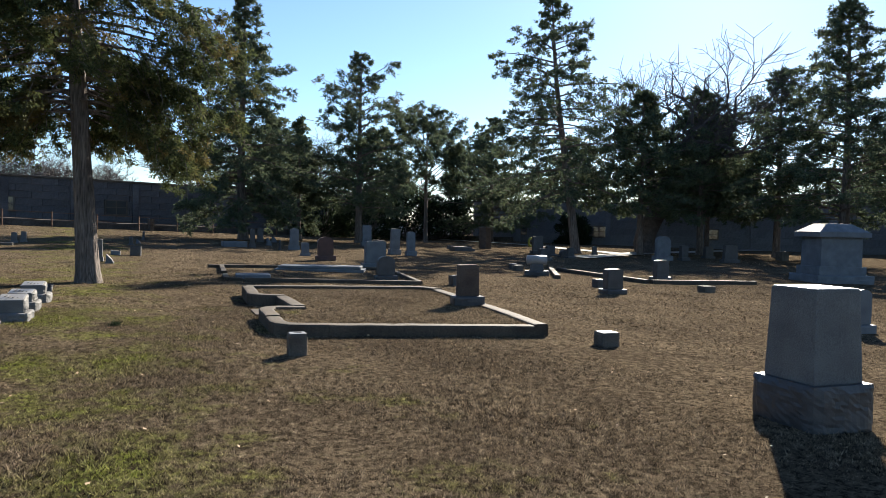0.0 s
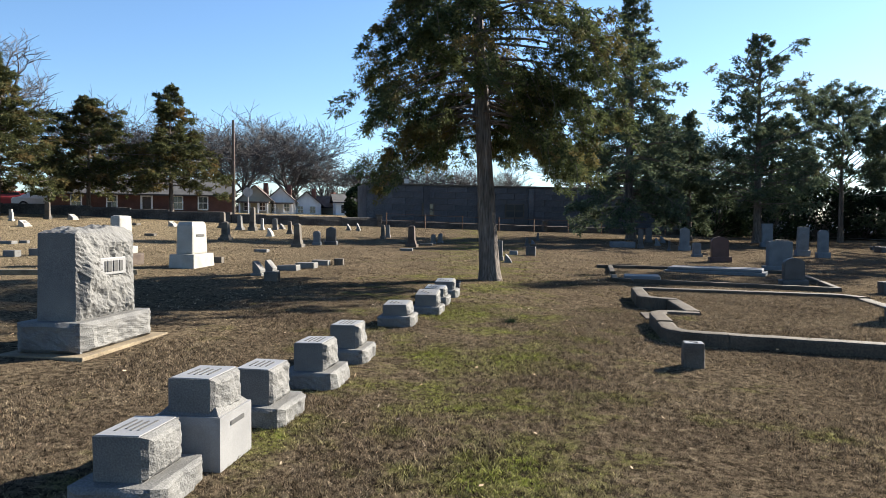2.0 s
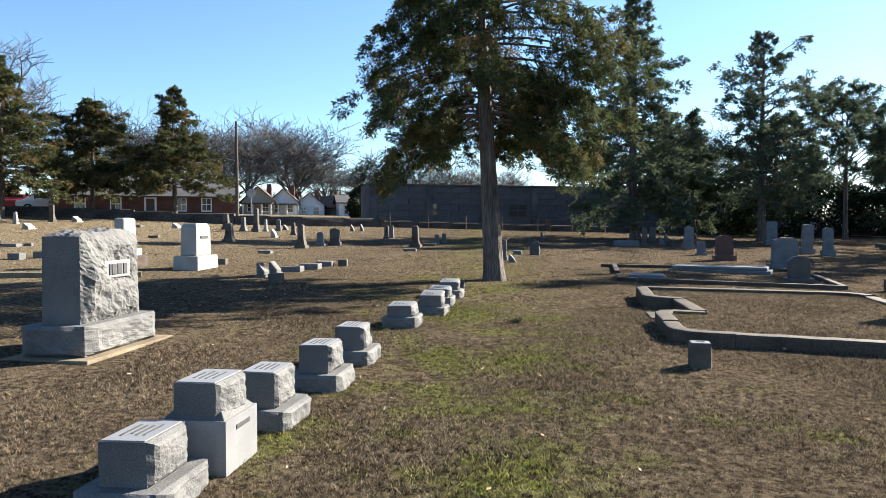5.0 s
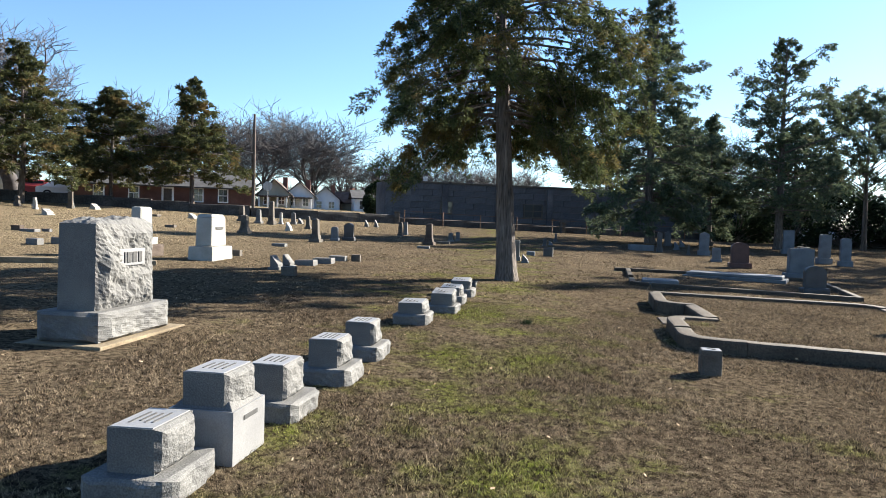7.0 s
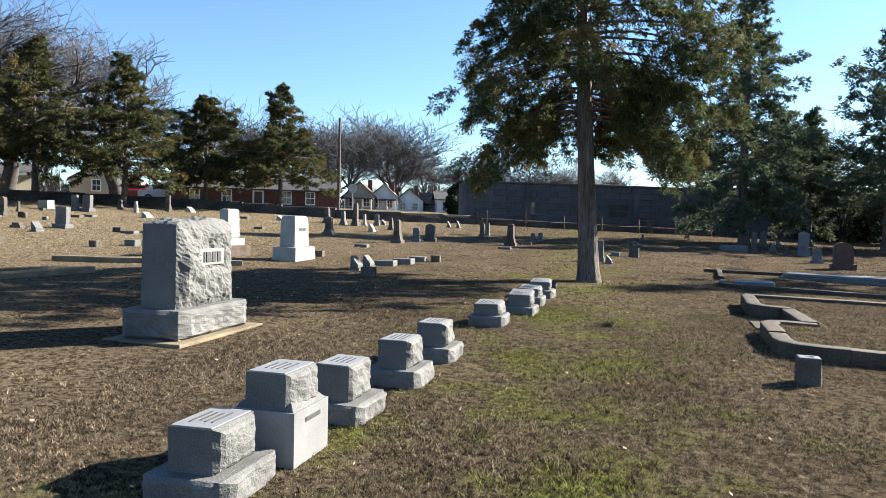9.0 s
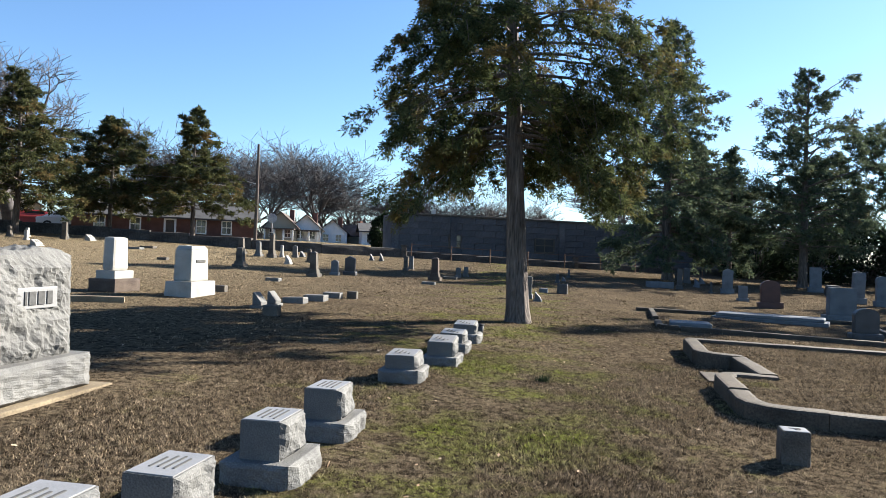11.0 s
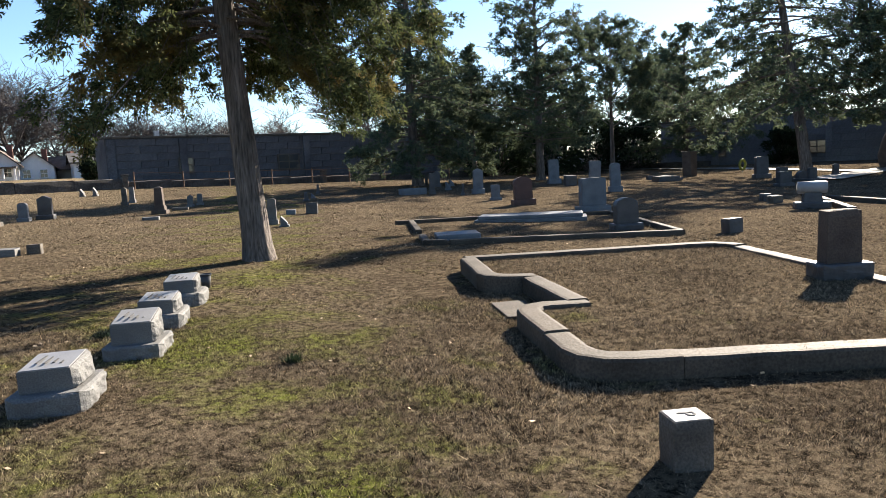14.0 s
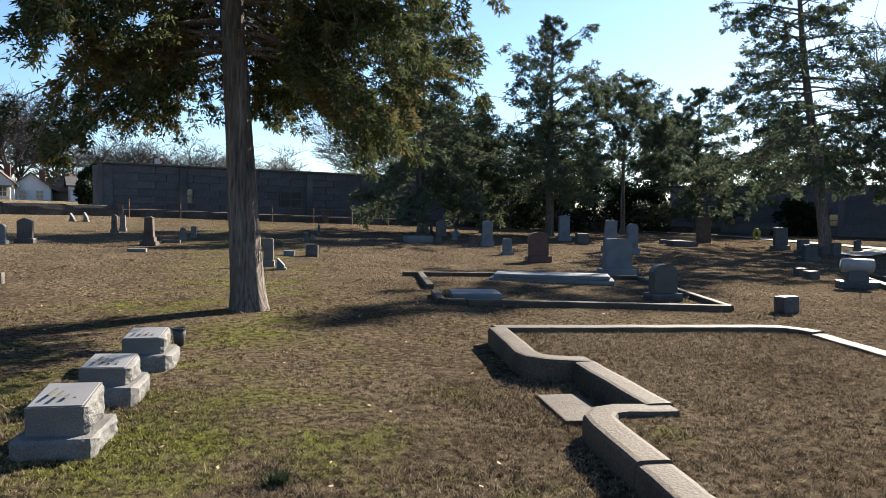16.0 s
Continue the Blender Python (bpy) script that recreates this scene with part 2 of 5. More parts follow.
BARE_SOIL = material("bare_soil", ((0.05, 0.035, 0.022), (0.13, 0.09, 0.055)), 6, 0.95, 0.6, 40, fine_mix=0.4)


# ---- small builders ----
def part(name, bm, mat, parent=None, label="", smooth=False):
    """Links a bmesh as one mesh object, under a thing if one is given."""
    me = bpy.data.meshes.new(name)
    bm.to_mesh(me)
    bm.free()
    me.materials.append(mat)
    if smooth:
        me.polygons.foreach_set("use_smooth", [True] * len(me.polygons))
    ob = new(name, me)
    if parent is not None:
        ob.parent = parent
    return tagged(ob, label) if label else ob


def from_arrays(name, verts, faces, mat, parent=None, smooth=False):
    me = bpy.data.meshes.new(name)
    me.from_pydata(verts, [], faces)
    me.materials.append(mat)
    if smooth:
        me.polygons.foreach_set("use_smooth", [True] * len(me.polygons))
    ob = new(name, me)
    if parent is not None:
        ob.parent = parent
    return ob


def quads(name, v, mat, parent=None):
    """A mesh of separate quads from an array of shape (n, 4, 3)."""
    n = len(v)
    me = bpy.data.meshes.new(name)
    me.vertices.add(4 * n)
    me.vertices.foreach_set("co", v.astype(np.float32).ravel())
    me.loops.add(4 * n)
    me.loops.foreach_set("vertex_index", np.arange(4 * n, dtype=np.int32))
    me.polygons.add(n)
    me.polygons.foreach_set("loop_start", np.arange(0, 4 * n, 4, dtype=np.int32))
    me.polygons.foreach_set("loop_total", np.full(n, 4, dtype=np.int32))
    me.update(calc_edges=True)
    me.validate()
    me.materials.append(mat)
    ob = new(name, me)
    if parent is not None:
        ob.parent = parent
    return ob


def thing(name, x, y, turn, label, category, group="", kind="", sink=0.03, lean=(0, 0)):
    """An Empty on the ground, the base of a thing with parts."""
    ob = new(name)
    ob.empty_display_size = 0.1
    ob.matrix_world = pose(x, y, float(land(x, y)) - sink, lean[0], lean[1], turn)
    return tagged(ob, label, category, group, kind)


def box(bm, w, d, z0, z1, cx=0.0, cy=0.0, taper=1.0, bevel=0.012, taper_y=None):
    """A box with worn edges; taper narrows its top."""
    made = bmesh.ops.create_cube(bm, size=1.0)["verts"]
    ty = taper if taper_y is None else taper_y
    for v in made:
        top = v.co.z > 0
        v.co = Vector((cx + v.co.x * w * (taper if top else 1), cy + v.co.y * d * (ty if top else 1), z1 if top else z0))
    if bevel:
        edges = {e for v in made for e in v.link_edges}
        bmesh.ops.bevel(bm, geom=list(edges), offset=bevel, segments=2, affect="EDGES", profile=0.6)
    return bm


def one_box(*a, **k):
    return box(bmesh.new(), *a, **k)


def bmesh_ring(radius, thick, z):
    """A flat ring with a round section."""
    v, f = [], []
    tube_into(v, f, [Vector((radius * math.cos(a), radius * math.sin(a), z)) for a in [6.2832 * k / 20 for k in range(21)]], [thick] * 21, 6)
    bm = bmesh.new()
    bv = [bm.verts.new(p) for p in v]
    for q in f:
        bm.faces.new([bv[k] for k in q])
    return bm


def rock_box(w, d, z0, z1, rough=("x+", "y-"), amp=0.03, seed=0, cuts=9, taper=1.0, slope=0.0):
    """A stone block whose named sides are rock-faced: chipped and bulging; slope tilts its top down towards y-."""
    bm = bmesh.new()
    bmesh.ops.create_cube(bm, size=1.0)
    bmesh.ops.subdivide_edges(bm, edges=bm.edges[:], cuts=cuts, use_grid_fill=True)
    rng = random.Random(seed)
    off = Vector((rng.uniform(-50, 50), rng.uniform(-50, 50), rng.uniform(-50, 50)))
    for v in bm.verts:
        p = v.co.copy()
        t = 1 + (taper - 1) * (p.z + 0.5)
        q = Vector((p.x * w * t, p.y * d * t, z0 + (p.z + 0.5) * (z1 - z0)))
        for side in rough:
            ax, sg = "xyz".index(side[0]), 1 if side[1] == "+" else -1
            if p[ax] * sg > 0.499:
                edge = min(0.5 - abs(p[k]) for k in range(3) if k != ax)
                w3 = (q + off) * 2.7 + noise.noise_vector((q + off) * 4) * 0.4
                lump = 0.55 * noise.fractal((q + off) * 2.6, 0.9, 2.1, 3) + 1.5 * noise.voronoi(w3)[0][0] + 0.3 * noise.noise((q + off) * 13) - 0.6
                push = amp * min(1.0, edge * 9) * (0.75 + 0.85 * lump) + amp * 0.22 * noise.noise((q + off) * 26)
                q[ax] += sg * push
        q.z -= slope * (0.5 - p.y) * (p.z + 0.5)
        v.co = q
    return bm


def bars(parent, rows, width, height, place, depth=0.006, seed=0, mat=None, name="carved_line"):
    """Lines of illegible carving as plain bars, dark like shaded cuts, on the local xy plane of place."""
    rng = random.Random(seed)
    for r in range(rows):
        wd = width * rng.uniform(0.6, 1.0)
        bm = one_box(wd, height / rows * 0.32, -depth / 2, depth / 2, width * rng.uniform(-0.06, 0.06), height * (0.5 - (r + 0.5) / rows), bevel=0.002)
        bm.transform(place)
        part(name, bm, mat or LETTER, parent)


def tube_into(verts, faces, pts, radii, sides=5):
    """Adds a tapered tube along pts to the lists."""
    start = len(verts)
    for i, p in enumerate(pts):
        a, b = pts[max(i - 1, 0)], pts[min(i + 1, len(pts) - 1)]
        t = (b - a).normalized()
        u = t.cross(Vector((0.31, 0.87, 0.38)))
        u = (u if u.length > 0.05 else t.cross(Vector((1, 0, 0)))).normalized()
        w = t.cross(u)
        for k in range(sides):
            ang = 2 * math.pi * k / sides
            verts.append(p + (u * math.cos(ang) + w * math.sin(ang)) * radii[i])
    for i in range(len(pts) - 1):
        for k in range(sides):
            a0, a1 = start + i * sides + k, start + i * sides + (k + 1) % sides
            faces.append((a0, a1, a1 + sides, a0 + sides))


def sprays(rng, centres, axes, sizes, count, length, width, spread):
    """Separate leaf sprays round each centre, as an array of quads. axes: the limb's way; sizes: cluster radius."""
    n = len(centres)
    c = np.repeat(centres, count, 0)
    ax = np.repeat(axes, count, 0)
    sz = np.repeat(sizes, count)[:, None]
    ball = rng.normal(size=(n * count, 3))
    ball *= (rng.random((n * count, 1)) ** 0.45 * 1.5) / np.linalg.norm(ball, axis=1, keepdims=True)
    offs = ball * sz * np.array([1, 1, 0.75])
    d = ax * 0.7 + rng.normal(size=(n * count, 3)) * spread + offs / np.maximum(sz, 1e-6) * 0.35
    d /= np.linalg.norm(d, axis=1, keepdims=True)
    side = np.cross(d, rng.normal(size=(n * count, 3)))
    side /= np.linalg.norm(side, axis=1, keepdims=True) + 1e-9
    ln = length * rng.uniform(0.6, 1.4, size=(n * count, 1))
    wd = width * rng.uniform(0.6, 1.3, size=(n * count, 1))
    p = c + offs
    return np.stack([p - side * wd * 0.3, p + d * ln * 0.45 - side * wd, p + d * ln, p + d * ln * 0.5 + side * wd], 1)


# ---- ground ----
def ground_sheet():
    half = np.sinh(np.linspace(0, 7.2, 120)) / math.sinh(7.2) * 1800
    line = np.concatenate([-half[:0:-1], half])
    xs, ys = line + 1.0, line + 6.0
    gx, gy = np.meshgrid(xs, ys)
    gz = land(gx, gy) + 0.012 * np.sin(gx * 1.7 + 0.6 * gy) * np.cos(gy * 1.3)
    n = len(line)
    v = np.stack([gx, gy, gz], -1).reshape(-1, 3)
    idx = np.arange(n * n).reshape(n, n)
    f = np.stack([idx[:-1, :-1], idx[:-1, 1:], idx[1:, 1:], idx[1:, :-1]], -1).reshape(-1, 4)
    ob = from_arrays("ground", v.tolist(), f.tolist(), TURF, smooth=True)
    return tagged(ob, "dormant brown lawn with mossy green patches", "ground", kind="structure")


ground_sheet()

# the family plot with its high concrete kerb: the middle line of the kerb, piece by piece
KERB_W, KERB_H = 0.24, (0.215, 0.2, 0.19, 0.175, 0.17, 0.19, 0.215)
PLOT_LINE = [
    [(3.62, 12.2), (3.5, 11.3), (3.42, 10.8), (3.44, 10.62), (3.54, 10.5), (3.72, 10.44), (3.92, 10.42)],
    [(3.85, 10.36), (3.8, 9.6), (3.75, 8.86)],
    [(3.82, 8.8), (3.42, 8.84), (3.26, 8.8), (3.16, 8.68), (3.12, 8.5), (3.042, 7.77)],
    [(3.04, 7.76), (2.98, 7.3), (3.0, 7.13), (3.1, 7.0), (3.28, 6.94), (3.6, 6.88)],
    [(3.605, 6.88), (5.2, 6.6), (6.7, 6.3)],
    [(6.83, 6.23), (7.2, 8.0), (7.52, 9.9), (7.8, 11.7)],
    [(7.83, 11.72), (7.8, 11.95), (7.62, 12.12), (7.2, 12.2), (5.4, 12.25), (3.6, 12.3)],
]


def kerb_piece(line, w, hgt, parent, mat, seed=0):
    """A kerb swept along a line on the ground, with worn upper edges."""
    pts = [Vector((x, y, 0)) for x, y in line]
    bm = bmesh.new()
    rings = []
    prof = [(-0.5, -0.12), (-0.5, hgt - 0.03), (-0.44, hgt - 0.006), (-0.3, hgt), (0.3, hgt), (0.44, hgt - 0.006), (0.5, hgt - 0.03), (0.5, -0.12)]
    dense = []
    for a, b in zip(pts, pts[1:]):
        n = max(1, int((b - a).length / 0.12))
        dense += [a.lerp(b, i / n) for i in range(n)]
    dense.append(pts[-1])
    for i, p in enumerate(dense):
        t = (dense[min(i + 1, len(dense) - 1)] - dense[max(i - 1, 0)]).normalized()
        s = Vector((-t.y, t.x, 0))
        z = float(land(p.x, p.y))
        wob = 0.006 * noise.noise(p * 3 + Vector((seed, 0, 0)))
        rings.append([bm.verts.new((p.x + s.x * u * w, p.y + s.y * u * w, z + v + (wob if v > 0 else 0))) for u, v in prof])
    for r0, r1 in zip(rings, rings[1:]):
        for k in range(len(prof) - 1):
            bm.faces.new((r0[k], r0[k + 1], r1[k + 1], r1[k]))
    bm.faces.new(rings[0])
    bm.faces.new(rings[-1][::-1])
    bmesh.ops.recalc_face_normals(bm, faces=bm.faces[:])
    return part("kerb_section", bm, mat, parent)


plot = tagged(new("plot_kerb"), "weathered concrete kerb round a raised grave plot", "kerb")
for i, piece in enumerate(PLOT_LINE):
    kerb_piece(piece, KERB_W, KERB_H[i], plot, CONCRETE, i)


def plot_lawn():
    """Turf inside the kerb, nearly level with its top."""
    edge = [(3.6, 12.2), (3.5, 11.3), (3.5, 10.62), (3.9, 10.45), (3.9, 8.8), (3.3, 8.7), (3.07, 7.7), (3.0, 7.2), (3.28, 6.95), (6.75, 6.33), (7.2, 8.0), (7.52, 9.9), (7.75, 11.9), (7.2, 12.2), (5.4, 12.22)]
    bm = bmesh.new()
    face = bm.faces.new([bm.verts.new((x, y, 0)) for x, y in edge])
    bmesh.ops.triangulate(bm, faces=[face])
    bmesh.ops.subdivide_edges(bm, edges=bm.edges[:], cuts=7, use_grid_fill=True)
    for v in bm.verts:
        v.co.z = float(land(v.co.x, v.co.y)) + 0.15 + 0.012 * noise.noise(v.co * 2.2)
    bmesh.ops.recalc_face_normals(bm, faces=bm.faces[:])
    if sum(f.normal.z for f in bm.faces) < 0:
        bmesh.ops.reverse_faces(bm, faces=bm.faces[:])
    return tagged(part("plot_lawn", bm, TURF), "raised brown turf inside the kerbed plot", "lawn", kind="structure")


plot_lawn()
step = thing("entrance_step", 3.31, 9.45, -6, "flat concrete step in the plot's entrance", "step")
part("slab", one_box(0.38, 0.8, 0, 0.06), CONCRETE, step)

plot2 = tagged(new("low_plot_kerb"), "low grey kerb round a shaded grave plot", "kerb")
for i, piece in enumerate([[(4.6, 20.6), (4.2, 18.0)], [(4.05, 17.0), (3.86, 15.8)], [(3.86, 15.8), (4.25, 15.75)], [(4.3, 15.7), (6.4, 15.4), (8.95, 15.0)], [(8.95, 15.0), (9.6, 17.6), (10.2, 20.2)], [(4.2, 20.7), (7.2, 20.9), (10.2, 20.4)]]):
    kerb_piece(piece, 0.15, 0.1, plot2, CONCRETE, 9 + i)
plot3 = tagged(new("far_plot_kerb"), "thin pale kerb along a distant plot", "kerb")
for i, piece in enumerate([[(15.3, 17.2), (18.2, 21.6)], [(18.3, 21.2), (17.9, 15.6)], [(18.0, 15.5), (22.7, 15.1)]]):
    kerb_piece(piece, 0.2, 0.14, plot3, CONCRETE, 20 + i)
plot4 = tagged(new("old_plot_kerb"), "mossy sandstone kerb of an old plot", "kerb")
for i, piece in enumerate([[(-12.5, 6.0), (-9.9, 6.7)], [(-9.9, 6.9), (-9.0, 10.4)], [(-11.2, 12.0), (-9.0, 12.85)], [(-8.95, 12.9), (-7.4, 13.6)]]):
    kerb_piece(piece, 0.2, 0.12, plot4, STONE_TAN, 30 + i)

for pts, nm, lab in ([[(27, 31), (33.5, 34.9), (38, 37.4), (60, 45)], "lane", "pale sunlit concrete lane"], [[(31, 62), (36, 50), (35.2, 43), (35, 36)], "lane", "pale concrete lane between the graves"]):
    bm = bmesh.new()
    rows = []
    for a, b in zip(pts, pts[1:]):
        for i in range(8):
            p = Vector((*a, 0)).lerp(Vector((*b, 0)), i / 7)
            t = (Vector((*b, 0)) - Vector((*a, 0))).normalized()
            s = Vector((-t.y, t.x, 0)) * 0.9
            rows.append([bm.verts.new((q.x, q.y, float(land(q.x, q.y)) + 0.06)) for q in (p - s, p, p + s)])
    for r0, r1 in zip(rows, rows[1:]):
        for k in range(2):
            if (r0[k].co - r1[k].co).length > 1e-4:
                bm.faces.new((r0[k], r0[k + 1], r1[k + 1], r1[k]))
    bmesh.ops.recalc_face_normals(bm, faces=bm.faces[:])
    if sum(f.normal.z for f in bm.faces) < 0:
        bmesh.ops.reverse_faces(bm, faces=bm.faces[:])
    tagged(part(nm, bm, ROAD), lab, "road", kind="structure")


def tris(name, v, mat, parent=None):
    """A mesh of separate triangles from an array of shape (n, 3, 3)."""
    n = len(v)
    me = bpy.data.meshes.new(name)
    me.vertices.add(3 * n)
    me.vertices.foreach_set("co", v.astype(np.float32).ravel())
    me.loops.add(3 * n)
    me.loops.foreach_set("vertex_index", np.arange(3 * n, dtype=np.int32))
    me.polygons.add(n)
    me.polygons.foreach_set("loop_start", np.arange(0, 3 * n, 3, dtype=np.int32))
    me.polygons.foreach_set("loop_total", np.full(n, 3, dtype=np.int32))
    me.update(calc_edges=True)
    me.validate()
    me.materials.append(mat)
    ob = new(name, me)
    if parent is not None:
        ob.parent = parent
    return ob


def needle_tufts(rng, centres, axes, sizes, count, length, width, long=1.6, flatten=0.7):
    """Pointed sprays in tight tufts, each tuft drawn out along its twig."""
    n = len(centres)
    c, ax = np.repeat(centres, count, 0), np.repeat(axes, count, 0)
    sz = np.repeat(sizes, count)[:, None]
    ball = rng.normal(size=(n * count, 3))
    ball *= rng.random((n * count, 1)) ** 0.4 / np.linalg.norm(ball, axis=1, keepdims=True)
    ball[:, 2] *= flatten
    offs = (ball + ax * rng.uniform(-1, 1, (n * count, 1)) * (long - 1)) * sz
    d = ax * 0.55 + ball * 0.9 + rng.normal(size=(n * count, 3)) * 0.3
    d /= np.linalg.norm(d, axis=1, keepdims=True)
    side = np.cross(d, rng.normal(size=(n * count, 3)))
    side /= np.linalg.norm(side, axis=1, keepdims=True) + 1e-9
    ln = length * rng.uniform(0.55, 1.35, (n * count, 1))
    wd = width * rng.uniform(0.6, 1.3, (n * count, 1))
    p = c + offs
    return np.stack([p - side * wd, p + side * wd, p + d * ln], 1)


# ---- trees ----
def conifer(name, x, y, H, R, clear, seed, mat, label, limbs=60, branchlets=6, tufts=3, count=20, leaf=(0.24, 0.045), tuft=0.17, shape=1.0, low=0.6, rise=0.1, droop=0.25, hang=0.15, ragged=0.4, gaps=0.0, inner=0.18, trunk_r=None, lean=(0, 0), flare=1.5, top_bare=0.0, flatten=0.5, single=False, dense_low=1.0, jitter=1.5, extra=()):
    """A cedar or pine: tapered trunk, curved limbs, side twigs, and tight tufts of needles along the twigs, with gaps."""
    rnd, rng = random.Random(seed), np.random.default_rng(seed)
    tree = thing(name, x, y, 0, label, "tree", sink=0.08)
    r0 = trunk_r or H * 0.02
    bend = [rnd.uniform(-1, 1) * 0.012 * H for _ in range(4)]
    off = Vector((seed * 3.7, seed * 1.3, 0))

    def axis(u):
        return Vector((lean[0] * u * H + bend[0] * math.sin(u * 3) + bend[1] * math.sin(u * 7) * 0.4, lean[1] * u * H + bend[2] * math.sin(u * 3.3), u * H))

    v, f = [], []
    sides = 28 if single else 12
    us = [0, 0.012, 0.03, 0.06] + [0.06 + 0.94 * i / 24 for i in range(1, 25)]
    tube_into(v, f, [axis(u) for u in us], [max(0.02, r0 * (1 - u) ** 0.75 * (1 + (flare - 1) * math.exp(-u * H / 0.22))) for u in us], sides)
    if single:
        for k, q in enumerate(v):
            a = (k % sides) / sides * 6.283
            ridge = 0.011 * math.sin(a * 9 + q.z * 0.7) + 0.014 * noise.noise(Vector((math.cos(a) * 3, math.sin(a) * 3, q.z * 0.8)))
            v[k] = q + Vector((math.cos(a), math.sin(a), 0)) * ridge
    from_arrays("trunk", v, f, BARK, tree, smooth=True)
    v, f, cen, axs, siz = [], [], [], [], []
    plan = []
    for i in range(limbs):
        u = ((i + rnd.random()) / limbs) ** dense_low
        prof = (low + (1 - low) * min(1, u / 0.2)) * (1 - max(0, (u - 0.2) / 0.8) ** shape) + 0.05
        az = i * 2.39996 + rnd.uniform(-0.5, 0.5)
        lump = noise.noise(Vector((math.cos(az) * 1.1, math.sin(az) * 1.1, clear + (H - clear) * u * 0.55)) + off)
        reach = R * prof * max(0.35, 1 + ragged * (1.5 * lump + rnd.uniform(-0.5, 0.35)))
        plan.append((clear + (H * 0.985 - clear) * u, u, az, reach))
    plan += [(z, (z - clear) / (H - clear), radians(a), r) for z, a, r in extra]
    for i, (z, u, az, reach) in enumerate(plan):
        if single and math.sin(az) < -0.72 and u < 0.17:
            continue
        out, across = Vector((math.cos(az), math.sin(az), 0)), Vector((-math.sin(az), math.cos(az), 0))
        lift, sag, wav = rise + rnd.uniform(-0.12, 0.16) + 0.6 * u * u, droop * rnd.uniform(0.7, 1.3) * (1 - 0.6 * u), rnd.uniform(-0.12, 0.12)
        base = axis(z / H)

        def along(s):
            return base + out * reach * s * (1 - 0.08 * s) + across * reach * wav * math.sin(s * 4 + i) + Vector((0, 0, reach * (lift * s - sag * s * s * (1.35 - 0.35 * s)) + 0.04 * math.sin(s * 7 + i)))

        rr = max(0.013, (0.06 if single else 0.1) * r0 + 0.007 * reach)
        lv, lf = ([], []) if single else (v, f)
        tube_into(lv, lf, [along(k / 6) for k in range(7)], [rr * (1 - 0.85 * k / 6) for k in range(7)], 5 if single else 4)
        if single:
            from_arrays("limb", lv, lf, BARK, tree)
        if rnd.random() < top_bare * u:
            continue
        nb = max(2, int(branchlets * (0.2 + 0.8 * min(1.2, reach / R))))
        for k in range(nb):
            s = inner + (1.0 - inner) * (k + rnd.random()) / nb
            q = along(s)
            if noise.noise(q * (1.1 if single else 0.75) + off) < gaps - 0.5 and s < 0.9:
                continue
            turn = (1 if k % 2 else -1) * rnd.uniform(0.35, 1.15)
            ln = (0.16 + 0.34 * reach * (1.15 - 0.75 * s)) * rnd.uniform(0.6, 1.2)
            way = (out * math.cos(turn) + across * math.sin(turn) + Vector((0, 0, rnd.uniform(-0.5, 0.55) - hang))).normalized()
            tip = q + way * ln + Vector((0, 0, -hang * ln * 0.6))
            mid = q.lerp(tip, 0.5) + Vector((0, 0, 0.06 * ln))
            tube_into(v, f, [q, mid, tip], [rr * 0.35, rr * 0.25, 0.004], 3)
            nt = max(2, int(round(tufts * rnd.uniform(0.7, 1.3))))
            for j in range(nt):
                e = (j + 0.6) / nt
                c = q.lerp(mid, e * 2) if e < 0.5 else mid.lerp(tip, e * 2 - 1)
                cen.append(c + Vector((rnd.uniform(-1, 1), rnd.uniform(-1, 1), rnd.uniform(-1.0, 0.6))) * tuft * jitter)
                axs.append((way + Vector((rnd.uniform(-1, 1), rnd.uniform(-1, 1), rnd.uniform(-0.9, 0.6))) * 0.5).normalized())
                siz.append(tuft * rnd.uniform(0.55, 1.25) * (0.4 + 0.6 * min(1, reach / R * 1.6)))
    tagged(from_arrays("twig_work", v, f, BARK, tree), kind="stuff")
    tagged(tris("crown", needle_tufts(rng, np.array(cen), np.array(axs), np.array(siz), count, leaf[0], leaf[1], 1.7, flatten), mat, tree), kind="stuff")
    return tree


